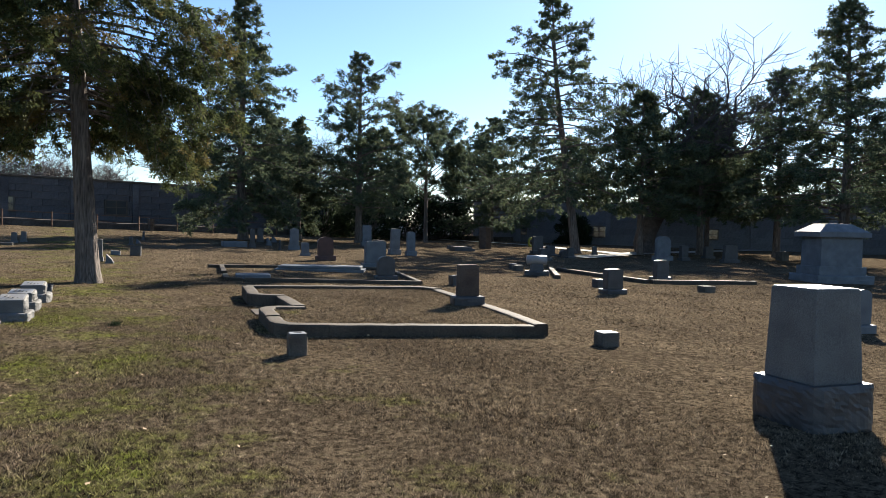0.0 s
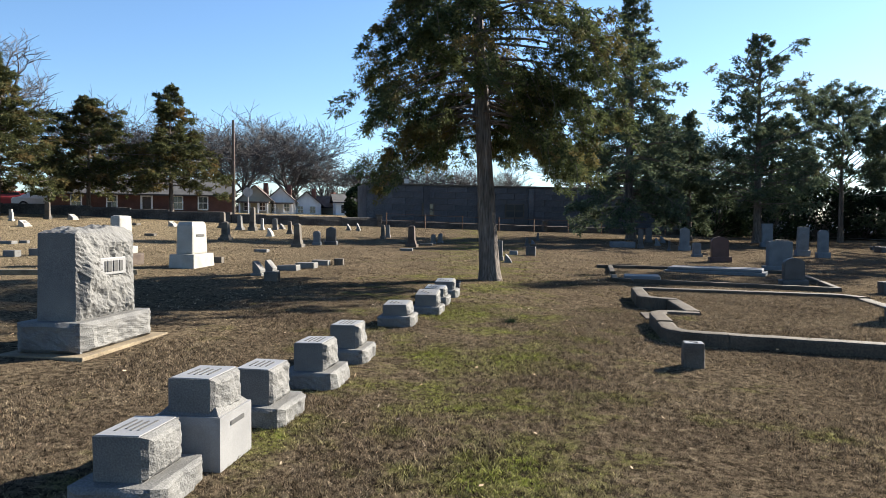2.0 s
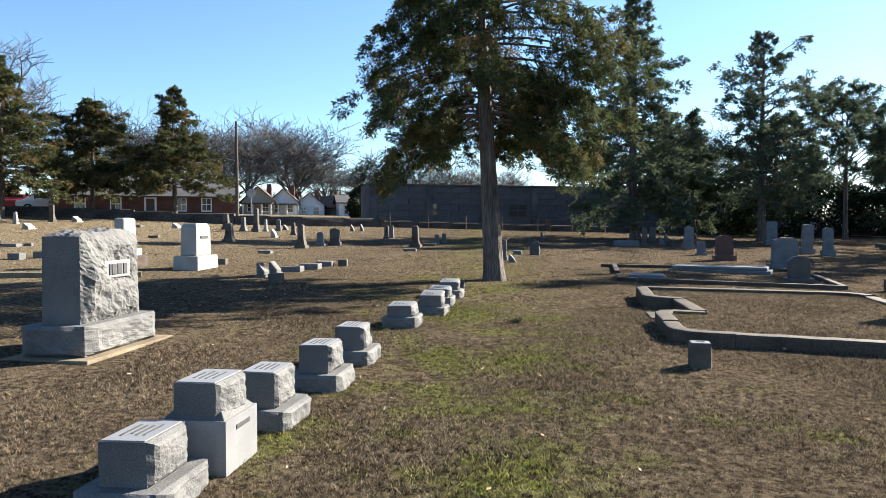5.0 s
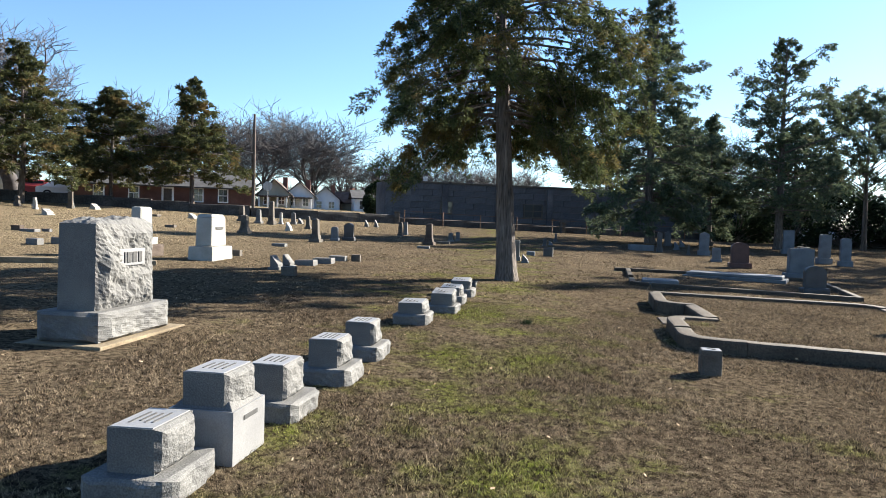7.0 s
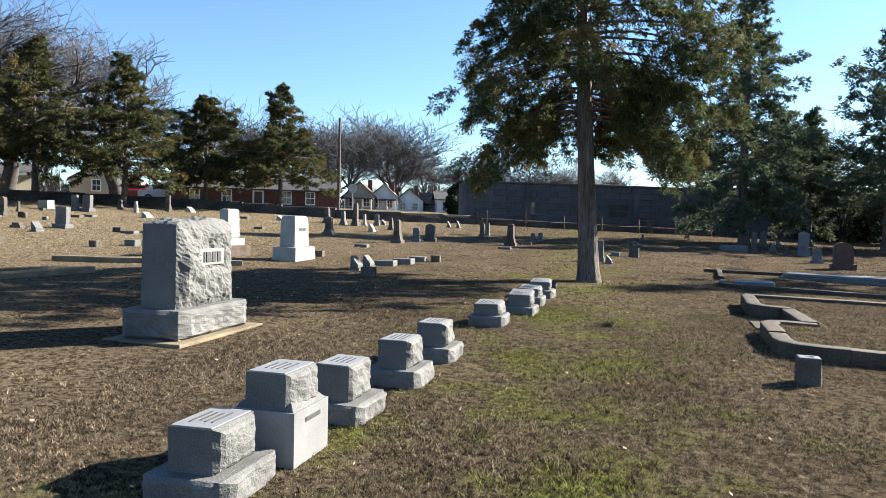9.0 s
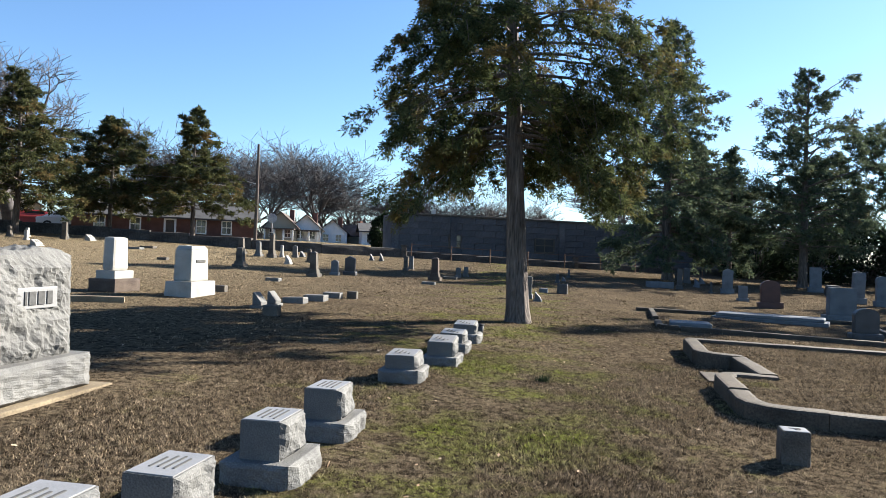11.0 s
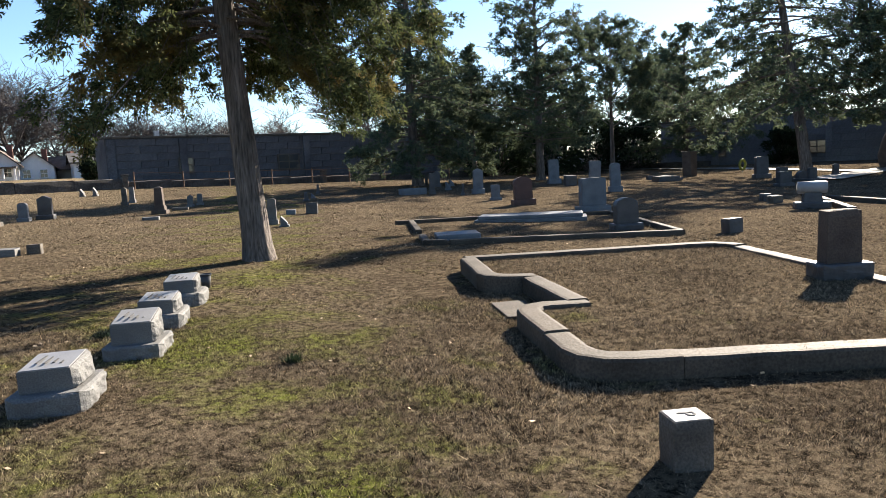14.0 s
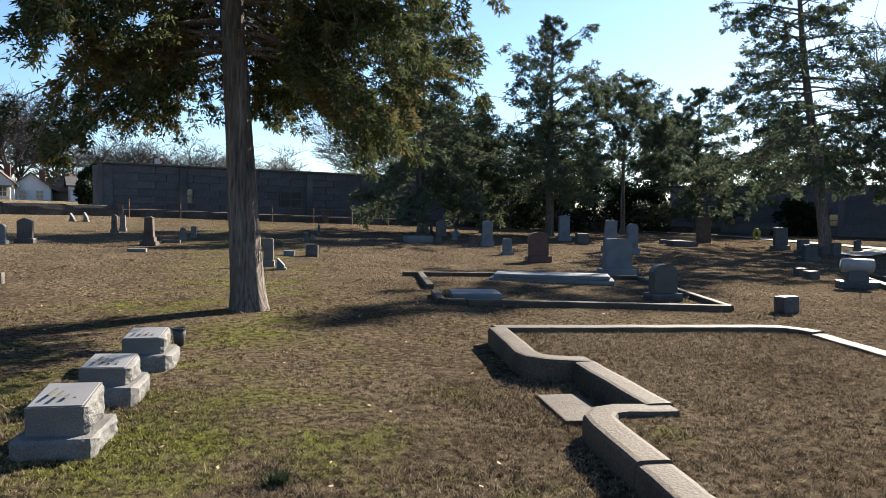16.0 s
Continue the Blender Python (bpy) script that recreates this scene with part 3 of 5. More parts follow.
def bare_tree(name, x, y, H, seed, label, kids=(5, 4, 4, 4, 3, 3), spread=0.75, trunk_r=None, first=0.2, thin=0.012, crook=0.2, ratio=0.72, limb=1.5):
    """A leafless tree: trunk, crooked limbs that fork again and again, down to fine twigs."""
    rnd = random.Random(seed)
    tree = thing(name, x, y, 0, label, "tree", sink=0.1)
    tv, tf, v, f = [], [], [], []

    def grow(p, way, ln, rad, level):
        n = 5 if level < 2 else (3 if level < 4 else (2 if level < 5 else 1))
        pts, d = [p], way.copy()
        for k in range(n):
            d = (d + Vector((rnd.uniform(-1, 1), rnd.uniform(-1, 1), rnd.uniform(-0.5, 0.75))) * crook).normalized()
            pts.append(pts[-1] + d * ln / n)
        end = max(thin * 0.5, rad * (0.75 if level == 0 else 0.6))
        big = level == 0
        tube_into(tv if big else v, tf if big else f, pts, [rad + (end - rad) * k / n for k in range(n + 1)], 10 if big else (6 if level == 1 else (4 if level < 4 else 3)))
        if level >= len(kids):
            return
        turn = rnd.uniform(0, 6.283)
        for c in range(kids[level]):
            e = 1.0 if c == 0 else rnd.uniform(0.7 if level == 0 else 0.3, 1.0)
            k = min(n - 1, int(e * n))
            start = pts[k].lerp(pts[k + 1], min(1.0, e * n - k))
            az = turn + c * 2.4 + rnd.uniform(-0.4, 0.4)
            side = Vector((math.cos(az), math.sin(az), 0.0))
            side = (side - d * side.dot(d) * 0.8)
            nd = (d * 0.8 + side * spread * rnd.uniform(0.55, 1.25) + Vector((0, 0, 0.07))).normalized()
            grow(start, nd, ln * (limb if level == 0 else ratio) * rnd.uniform(0.75, 1.15), max(thin, end * rnd.uniform(0.65, 0.95)), level + 1)

    grow(Vector((0, 0, 0)), Vector((0, 0, 1)), H * first, trunk_r or H * 0.022, 0)
    from_arrays("trunk", tv, tf, BARK_GREY, tree, smooth=True)
    tagged(from_arrays("branch_work", v, f, BARK_GREY, tree), kind="stuff")
    return tree


conifer("cedar_tree", 0.7, 15.2, 11.5, 3.1, 3.9, 11, CEDAR, "tall red cedar with shaggy bark and clumped green-brown foliage", limbs=128, branchlets=13, tufts=5, count=54, leaf=(0.085, 0.018), tuft=0.12, jitter=0.9, shape=1.1, low=0.92, rise=0.1, droop=0.42, hang=0.6, ragged=0.3, gaps=0.4, inner=0.25, trunk_r=0.24, lean=(-0.05, 0.0), flare=1.35, flatten=0.8, single=True, dense_low=1.55, extra=((8.8, 4, 5.0), (8.5, -10, 4.4), (4.0, -25, 2.6), (4.2, 0, 2.8), (4.1, 25, 2.7), (4.6, -10, 3.0), (4.7, 15, 2.9), (4.4, 40, 2.6), (5.0, 5, 3.0), (5.2, -30, 2.8), (4.3, 60, 2.6), (4.8, 80, 2.8)))
TREES = [
    (-20.8, 45.8, 9.2, 3.1, 1.3, 21, 0.85, 0.35), (-26.2, 45.0, 8.0, 3.4, 0.9, 22, 1.1, 0.0), (-28.0, 38.2, 9.6, 3.7, 0.9, 23, 0.95, 0.1),
    (-34.0, 37.7, 10.4, 4.2, 1.4, 24, 1.2, 0.1), (-34.4, 28.8, 10.0, 4.4, 1.2, 25, 1.3, 0.1), (-31.5, 22.0, 8.8, 4.0, 0.9, 26, 1.3, 0.0),
]
for x, y, H, R, clear, seed, shape, tb in TREES:
    conifer("cedar_tree", x, y, H, R * 1.12, clear + 1.0, seed, CEDAR_BROWN, "bronzed green cedar with tiered branches among graves", limbs=70, branchlets=9, tufts=5, count=20, leaf=(0.21, 0.044), tuft=0.17, jitter=1.1, shape=shape, low=0.8, rise=0.05, droop=0.16, hang=0.1, ragged=0.55, gaps=0.12, inner=0.1, top_bare=tb, flatten=0.6)
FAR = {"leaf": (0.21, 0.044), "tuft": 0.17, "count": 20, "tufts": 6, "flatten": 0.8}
conifer("cedar_tree", 10.5, 45.6, 16.5, 4.6, 1.9, 31, CEDAR_HAZE, "dense dark green cedar with a broad skirt", limbs=110, branchlets=9, shape=1.0, low=0.85, droop=0.4, hang=0.3, gaps=0.24, **FAR)
conifer("cedar_tree", 15.0, 48.0, 9.0, 2.1, 1.2, 32, CEDAR_HAZE, "slim dark cedar between two larger ones", limbs=46, branchlets=7, shape=1.0, ragged=0.6, gaps=0.24, **FAR)
conifer("cedar_tree", 18.9, 46.2, 13.8, 4.6, 2.2, 33, CEDAR_HAZE, "tall irregular dark cedar with open top", limbs=86, branchlets=8, shape=1.15, rise=0.3, droop=0.25, ragged=0.75, gaps=0.24, top_bare=0.3, extra=((11.6, 5, 3.0), (10.6, 170, 3.2), (9.4, 20, 3.8)), **FAR)
conifer("evergreen_tree", 26.6, 50.8, 9.8, 3.6, 3.4, 34, CEDAR_HAZE, "round-crowned evergreen with bare lower limbs", limbs=54, branchlets=8, shape=2.6, low=0.75, rise=0.75, droop=0.2, hang=0.0, ragged=0.5, gaps=0.24, inner=0.5, **FAR)
conifer("cedar_tree", 35.5, 54.9, 11.8, 4.8, 1.2, 35, CEDAR_HAZE, "dark spreading cedar with a dead forked leader", limbs=84, branchlets=8, shape=1.3, rise=0.25, ragged=0.7, gaps=0.24, top_bare=0.4, **FAR)
conifer("pine_tree", 31.4, 36.8, 18.4, 6.2, 4.0, 36, CEDAR_HAZE, "tall open conifer with layered drooping boughs and leaning trunk", limbs=74, branchlets=9, shape=1.15, low=0.75, rise=0.0, droop=0.3, hang=0.22, ragged=0.5, gaps=0.12, lean=(-0.1, 0.06), trunk_r=0.34, **FAR)
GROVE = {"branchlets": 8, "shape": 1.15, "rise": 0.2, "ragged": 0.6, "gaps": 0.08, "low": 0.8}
conifer("cedar_tree", 36.5, 36.0, 11.8, 4.4, 3.2, 37, CEDAR_HAZE, "dark conifer in a shaded grove", limbs=80, **GROVE, **FAR)
conifer("cedar_tree", 43.0, 36.5, 12.8, 4.8, 3.2, 38, CEDAR_HAZE, "dark conifer in a shaded grove", limbs=84, **GROVE, **FAR)
conifer("cedar_tree", 48.5, 34.0, 14.5, 4.8, 3.2, 39, CEDAR_HAZE, "tall dark conifer in a shaded grove", limbs=90, **GROVE, **FAR)
conifer("cedar_tree", 43.5, 25.5, 17.0, 5.2, 2.6, 40, CEDAR_HAZE, "large dark conifer at the grove's edge", limbs=110, **GROVE, **FAR)
back = conifer("cedar_tree", 52.0, 44.0, 12.0, 4.6, 3.4, 41, CEDAR_HAZE, "dark conifer at the back of the grove", limbs=64, branchlets=7, tufts=3, count=14, leaf=(0.38, 0.11), tuft=0.36, shape=1.15, rise=0.2, ragged=0.6, low=0.8)
for x, y, turn in ((50, 62, 40), (60, 52, 90), (74, 42, 130), (80, 33, 200), (66, 24, 260), (60, 20, 310), (42, 68, 15), (30, 72, 70), (19, 72, 160), (82, 40, 20)):
    copy_thing(back, pose(x, y, float(land(x, y)) - 0.08, 0, 0, turn))
bare_tree("bare_tree", 39.4, 38.4, 22.5, 51, "leafless oak with contorted spreading limbs", (4, 3, 4, 4, 4, 3), 1.0, 0.85, 0.2, 0.02, 0.55, 0.74, 1.3)
big_bare = bare_tree("bare_tree", -40.0, 42.0, 22.0, 52, "large leafless tree with arching limbs", (5, 4, 4, 4, 4, 3), 1.0, 0.6, 0.16, 0.02, 0.26, 0.72, 1.5)
copy_thing(big_bare, pose(-54.0, 40.0, float(land(-54, 40)) - 0.1, 0, 0, 130))
copy_thing(big_bare, pose(-36.0, 49.0, float(land(-36, 49)) - 0.1, 0, 0, 250))
first = bare_tree("bare_tree", -29.0, 86.0, 17.0, 61, "leafless street tree behind the houses", (6, 4, 4, 4, 3, 2), 0.85, 0.26, 0.17, 0.026, 0.2, 0.74, 1.5)
second = bare_tree("bare_tree", -21.0, 95.0, 12.5, 64, "leafless street tree behind the houses", (6, 4, 4, 3, 3, 2), 0.85, 0.22, 0.17, 0.026, 0.22, 0.74, 1.5)
for i, (x, y, turn) in enumerate([(-38, 84, 50), (-35, 96, 120), (-26, 98, 200), (-44, 76, 280), (-46, 94, 20), (-25, 90, 160), (-14, 96, 75), (-8, 100, 140), (-2, 104, 230), (-17, 104, 300), (14, 84, 10), (27, 86, 100), (-58, 66, 30), (-64, 50, 190), (-12, 110, 15), (-5, 112, 100), (4, 108, 215)]):
    copy_thing(first if i < 6 or 9 < i < 14 else second, pose(x, y, float(land(x, y)) - 0.1, 0, 0, turn))


def far_woods(n, seed):
    """A belt of leafless scrub and saplings far behind the houses."""
    rng = np.random.default_rng(seed)
    az, r = rng.uniform(radians(-80), radians(75), n), rng.uniform(112, 140, n)
    x, y = r * np.sin(az), r * np.cos(az)
    rolling = 0.55 + 0.25 * np.sin(az * 23) + 0.2 * np.sin(az * 61 + 1.3) + 0.15 * np.sin(az * 140)
    hgt = (2.2 + 5.2 * np.clip(rolling, 0.05, 1.2)) * rng.uniform(0.35, 1.0, n)
    p = np.stack([x, y, land(x, y) - 0.2 + hgt * rng.uniform(0, 0.55, n)], -1)
    tip = p + np.stack([rng.normal(size=n) * 0.5, rng.normal(size=n) * 0.5, hgt * 0.5], -1)
    side = np.stack([np.cos(az), -np.sin(az), 0 * az], -1) * rng.uniform(0.03, 0.09, n)[:, None]
    ob = tris("far_woods", np.stack([p - side, p + side, tip], 1), BARK_GREY)
    return tagged(ob, "belt of grey leafless woodland far behind the houses", "woods", kind="stuff")


far_woods(30000, 77)


def shrub(name, x, y, H, R, seed, mat, label, count=70, leaf=(0.25, 0.07)):
    rnd, rng = random.Random(seed), np.random.default_rng(seed)
    sh = thing(name, x, y, 0, label, "shrub", sink=0.05)
    v, f, cen, axs, siz = [], [], [], [], []
    for i in range(46):
        az, u = rnd.uniform(0, 6.283), rnd.random()
        r = R * (0.25 + 0.75 * math.sqrt(rnd.random())) * (1 - 0.5 * u ** 3)
        c = Vector((math.cos(az) * r, math.sin(az) * r, H * (0.06 + 0.9 * u)))
        tube_into(v, f, [Vector((0, 0, 0)), c * 0.5 + Vector((0, 0, 0.1)), c], [0.05, 0.03, 0.01], 4)
        cen.append(c), axs.append(c.normalized()), siz.append(min(R, H) * 0.24)
    tagged(from_arrays("stem_work", v, f, BARK, sh), kind="stuff")
    quads("leaves", sprays(rng, np.array(cen), np.array(axs), np.array(siz), count, leaf[0], leaf[1], 0.6), mat, sh)
    return sh


shrub("cypress_shrub", -10.1, 57.5, 3.0, 0.75, 81, SHRUB, "clipped dark columnar shrub beside the block wall")
for i, (x, y, H, R) in enumerate([(24, 57, 4.2, 2.6), (29, 59, 4.6, 3.0), (33, 60, 4.0, 2.6), (20, 58, 3.2, 2.2), (44.5, 54, 3.0, 1.5), (60, 28, 4.5, 3.0)]):
    shrub("evergreen_shrub", x, y, H, R, 90 + i, SHRUB, "dark evergreen shrub in deep shade", 110, (0.28, 0.08))


# ---- gravestones ----
def tablet(x, y, w, h, mat, seed, label, top="flat", base_mat=None, turn=-5.0, thick=None, group="gravestones", base_h=None):
    """An upright stone on a base; its head is flat, rounded or peaked."""
    rnd = random.Random(seed)
    th = thick or max(0.14, min(0.26, w * 0.4))
    g = thing("headstone", x, y, turn + rnd.uniform(-4, 4), label, "gravestone", group, lean=(rnd.uniform(-1.5, 1.5), rnd.uniform(-1.5, 1.5)))
    bh = base_h or (0.2 * h + 0.02)
    part("base", rock_box(w, th * 1.7, 0, bh, ("y-", "x+", "x-"), 0.012, seed, 4), base_mat or mat, g)
    bm, tw, n = bmesh.new(), w * 0.8, 10
    outline = [(-tw / 2, bh), (tw / 2, bh)]
    if top == "round":
        outline += [(tw / 2 * math.cos(a), h - tw * 0.32 + tw * 0.32 * math.sin(a)) for a in [math.pi * k / n for k in range(n + 1)]]
    elif top == "peak":
        outline += [(tw / 2, h - tw * 0.25), (0, h), (-tw / 2, h - tw * 0.25)]
    else:
        outline += [(tw / 2 * 0.98, h - 0.015), (tw / 2 * 0.6, h), (-tw / 2 * 0.6, h), (-tw / 2 * 0.98, h - 0.015)]
    front = [bm.verts.new((a, -th / 2, b)) for a, b in outline]
    back = [bm.verts.new((a, th / 2, b)) for a, b in outline]
    bm.faces.new(front)
    bm.faces.new(back[::-1])
    for k in range(len(outline)):
        m = (k + 1) % len(outline)
        bm.faces.new((front[k], back[k], back[m], front[m]))
    bmesh.ops.recalc_face_normals(bm, faces=bm.faces[:])
    bmesh.ops.bevel(bm, geom=[e for e in bm.edges if e.calc_face_angle(0) > 0.6], offset=0.012, segments=2, affect="EDGES")
    part("tablet", bm, mat, g)
    return g


def shaft(x, y, w, h, mat, seed, label, base_mat=None, group="gravestones"):
    """A tapering pillar on a stepped base with a small cap."""
    rnd = random.Random(seed)
    g = thing("pillar_monument", x, y, rnd.uniform(-8, 3), label, "gravestone", group, lean=(rnd.uniform(-1.5, 1.5), rnd.uniform(-1.5, 1.5)))
    part("base", rock_box(w, w, 0, 0.16 * h, ("y-", "x+", "x-"), 0.012, seed, 4), base_mat or mat, g)
    part("plinth", one_box(w * 0.78, w * 0.78, 0.16 * h - 0.004, 0.32 * h, taper=0.9), base_mat or mat, g)
    part("shaft", one_box(w * 0.6, w * 0.6, 0.32 * h - 0.004, 0.94 * h, taper=0.86), mat, g)
    part("cap", one_box(w * 0.6, w * 0.6, 0.94 * h - 0.004, h, taper=0.35, bevel=0.006), mat, g)
    return g


def block(x, y, w, h, mat, seed, label, group="small markers", d=None):
    rnd = random.Random(seed)
    ob = part("marker_block", rock_box(w, d or w * 0.75, -0.05, h, ("y-", "x+", "x-", "y+"), 0.012, seed, 4), mat)
    ob.matrix_world = pose(x, y, float(land(x, y)) - 0.01, rnd.uniform(-2, 2), rnd.uniform(-2, 2), rnd.uniform(-10, 4))
    return tagged(ob, label, "gravestone", group)


def slant(x, y, w, h, mat, seed, label, turn=85.0, group="slant markers"):
    """A wedge with a sloping inscribed face, on a low base."""
    g = thing("slant_marker", x, y, turn, label, "gravestone", group)
    part("base", rock_box(w, w * 0.75, 0, h * 0.25, ("y-", "x+"), 0.012, seed, 4), mat, g)
    bm = bmesh.new()
    ww, d = w * 0.86, w * 0.55
    prof = [(-d / 2, h * 0.25), (d / 2, h * 0.25), (d / 2, h), (d / 2 - 0.08 * w, h), (-d / 2, h * 0.45)]
    a = [bm.verts.new((-ww / 2, p, q)) for p, q in prof]
    b = [bm.verts.new((ww / 2, p, q)) for p, q in prof]
    bm.faces.new(a), bm.faces.new(b[::-1])
    for k in range(5):
        bm.faces.new((a[k], b[k], b[(k + 1) % 5], a[(k + 1) % 5]))
    bmesh.ops.recalc_face_normals(bm, faces=bm.faces[:])
    bmesh.ops.bevel(bm, geom=bm.edges[:], offset=0.008, segments=1, affect="EDGES")
    part("wedge", bm, mat, g)
    if w > 0.5:
        ang = math.atan2(h * 0.55, d - 0.08 * w)
        bars(g, 5, ww * 0.7, h * 0.4, pose(0, -0.04 * w, h * 0.725 + 0.002, math.degrees(ang), 0, 0), 0.008, seed)
    return g


def flat(x, y, w, mat, seed, label):
    ob = part("flat_marker", rock_box(w, w * 0.6, -0.04, 0.09, ("y-", "x+"), 0.01, seed, 4), mat)
    ob.matrix_world = pose(x, y, float(land(x, y)) + 0.01, 0, 0, -5 + seed % 7)
    return tagged(ob, label, "gravestone", "flat markers")


# the row of nine granite markers: front right corner of the base, cube height, base height, wedge
ROW = [(-1.22, 1.18, 0.24, 0.17, 0.0), (-1.1, 1.83, 0.22, 0.36, 0.0), (-1.02, 2.74, 0.26, 0.17, 0.0), (-0.87, 3.9, 0.25, 0.17, 0.0), (-0.77, 4.97, 0.24, 0.18, 0.0), (-0.52, 7.5, 0.18, 0.17, 0.05), (-0.19, 8.84, 0.24, 0.14, 0.1), (-0.14, 9.98, 0.17, 0.17, 0.06), (-0.02, 11.15, 0.19, 0.17, 0.07)]
for i, (x, y, hh, bh, wedge) in enumerate(ROW):
    turn = radians(-5)
    bw, bl = (0.42, 0.46) if i == 1 else (0.46, 0.56)
    cx = x - bw / 2 * math.cos(turn) - bl / 2 * math.sin(turn)
    cy = y - bw / 2 * math.sin(turn) + bl / 2 * math.cos(turn)
    label = "grey granite cube marker on a tall smooth base" if i == 1 else ("grey granite wedge marker on a rock-faced base" if wedge > 0.04 else "grey granite cube marker on a rock-faced base")
    g = thing("row_marker", cx, cy, -5, label, "gravestone", "row of granite markers", lean=(0, (i * 7 % 5 - 2) * 0.5))
    if i == 1:
        part("base", rock_box(bw, bl, 0, bh, ("y-",), 0.006, 100 + i, 6), GRANITE_TOP, g)
        part("wash", one_box(bw - 0.02, bl - 0.02, bh - 0.004, bh + 0.055, taper=0.74, bevel=0.004), GRANITE, g, "smooth sloping shoulder")
        bars(g, 1, 0.3, 0.09, pose(bw / 2 + 0.002, 0, bh - 0.07, 90, 0, 90), 0.006, i)
    else:
        part("base", rock_box(bw, bl, 0, bh, ("x+", "y-"), 0.035, 100 + i, 12), GRANITE, g)
    w, l = (0.27, 0.4) if wedge < 0.02 else (0.34, 0.4)
    part("cube", rock_box(w, l, bh - 0.004, bh + hh, ("x+",), 0.035, 200 + i, 12, slope=wedge * 0.6), GRANITE, g)
    tilt = math.degrees(math.atan2(wedge * 0.6, l))
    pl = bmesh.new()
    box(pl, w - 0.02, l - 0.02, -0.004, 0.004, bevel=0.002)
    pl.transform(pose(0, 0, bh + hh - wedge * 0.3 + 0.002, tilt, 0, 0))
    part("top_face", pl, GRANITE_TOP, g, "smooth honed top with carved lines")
    bars(g, 4, l * 0.66, w * 0.62, pose(0, 0, bh + hh - wedge * 0.3 + 0.007, tilt, 0, 90), 0.006, 30 + i)

# the large rock-faced family monument
g = thing("family_monument", -3.98, 5.52, -4, "large rock-faced grey granite monument with a raised name panel", "gravestone")
part("footing", one_box(0.98, 1.72, -0.05, 0.05), STONE_TAN, g, "pale concrete footing")
part("base", rock_box(0.7, 1.38, 0.055, 0.37, ("x+", "y-", "y+"), 0.05, 301, 16), GRANITE, g)
part("die", rock_box(0.44, 1.12, 0.366, 1.3, ("x+", "z+"), 0.065, 302, 34, taper=0.97), GRANITE, g)
part("name_panel", one_box(0.06, 0.5, 0.83, 1.02, 0.246, 0.04, bevel=0.008), GRANITE_TOP, g, "smooth panel with raised bars")
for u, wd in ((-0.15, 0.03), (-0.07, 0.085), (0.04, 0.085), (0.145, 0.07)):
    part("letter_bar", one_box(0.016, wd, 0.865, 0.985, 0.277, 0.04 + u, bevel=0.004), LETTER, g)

# white pedestal monument
g = thing("white_monument", -7.12, 16.05, -4, "white marble pedestal monument with a peaked cap", "gravestone")
part("base", one_box(0.68, 1.2, 0, 0.38, taper=0.96), MARBLE, g)
part("die", one_box(0.46, 0.86, 0.376, 1.14, taper=0.94, bevel=0.05), MARBLE, g)
part("cap", one_box(0.42, 0.8, 1.136, 1.22, taper=0.8), MARBLE, g)
bars(g, 1, 0.5, 0.2, pose(0.232, 0, 0.86, 90, 0, 90), 0.012, 5)

# tall square monument close to the way
g = thing("square_monument", 6.38, 1.36, -8, "tapered grey granite die on a dark rough plinth", "gravestone")
part("plinth", rock_box(0.69, 0.69, -0.05, 0.43, ("x-", "y-", "x+", "y+"), 0.035, 305, 14), STONE_DARK, g, "dark rock-faced plinth")
part("die", one_box(0.57, 0.57, 0.42, 1.26, taper=0.9, bevel=0.015), GRANITE, g)
# thin top plate, paler and smoother than the die
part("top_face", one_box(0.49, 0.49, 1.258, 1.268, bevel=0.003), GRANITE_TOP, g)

# headstone on the kerb, posts, slant marker, obelisk
g = thing("headstone", 7.1, 9.05, -12, "dark brown granite headstone on the plot's kerb", "gravestone", sink=-0.15)
part("base", rock_box(0.58, 0.36, -0.05, 0.18, ("x-", "y-", "x+"), 0.02, 310, 10), STONE_DARK, g)
part("tablet", rock_box(0.41, 0.2, 0.176, 0.77, ("y-", "z+"), 0.01, 311, 8, taper=0.94), STONE_BROWN, g)
for x, y, w, h, lab in ((2.77, 5.52, 0.205, 0.3, "square granite corner post with a carved letter"), (7.32, 5.28, 0.27, 0.23, "square granite corner post")):
    g = thing("corner_post", x, y, -8, lab, "post", "plot corner posts")
    part("post", rock_box(w, w * 0.9, -0.04, h, ("x-", "y-", "x+"), 0.012, 320, 7), STONE_DIRTY, g)
    # top plate paler than the post's sides
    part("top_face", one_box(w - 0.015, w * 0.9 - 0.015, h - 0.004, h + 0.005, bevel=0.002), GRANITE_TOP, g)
    if w < 0.25:
        txt = bpy.data.curves.new("letter", "FONT")
        txt.body, txt.size, txt.extrude, txt.align_x, txt.align_y = "P", 0.13, 0.003, "CENTER", "CENTER"
        lt = new("letter", txt)
        txt.materials.append(LETTER)
        lt.parent = g
        lt.matrix_basis = pose(0, 0, h + 0.006, 0, 0, -90)
slant(-6.02, 3.95, 0.58, 0.57, STONE_BLUE, 330, "blue-grey granite slant marker with carved lines", 14)
g = thing("obelisk", -10.62, 8.6, -6, "weathered marble obelisk with a gabled top on a brown base", "gravestone")
part("base", rock_box(0.6, 0.62, 0, 0.27, ("x+", "y-"), 0.012, 331, 5), STONE_TAN, g)
part("plinth", one_box(0.4, 0.42, 0.266, 0.45, taper=0.92), MARBLE, g)
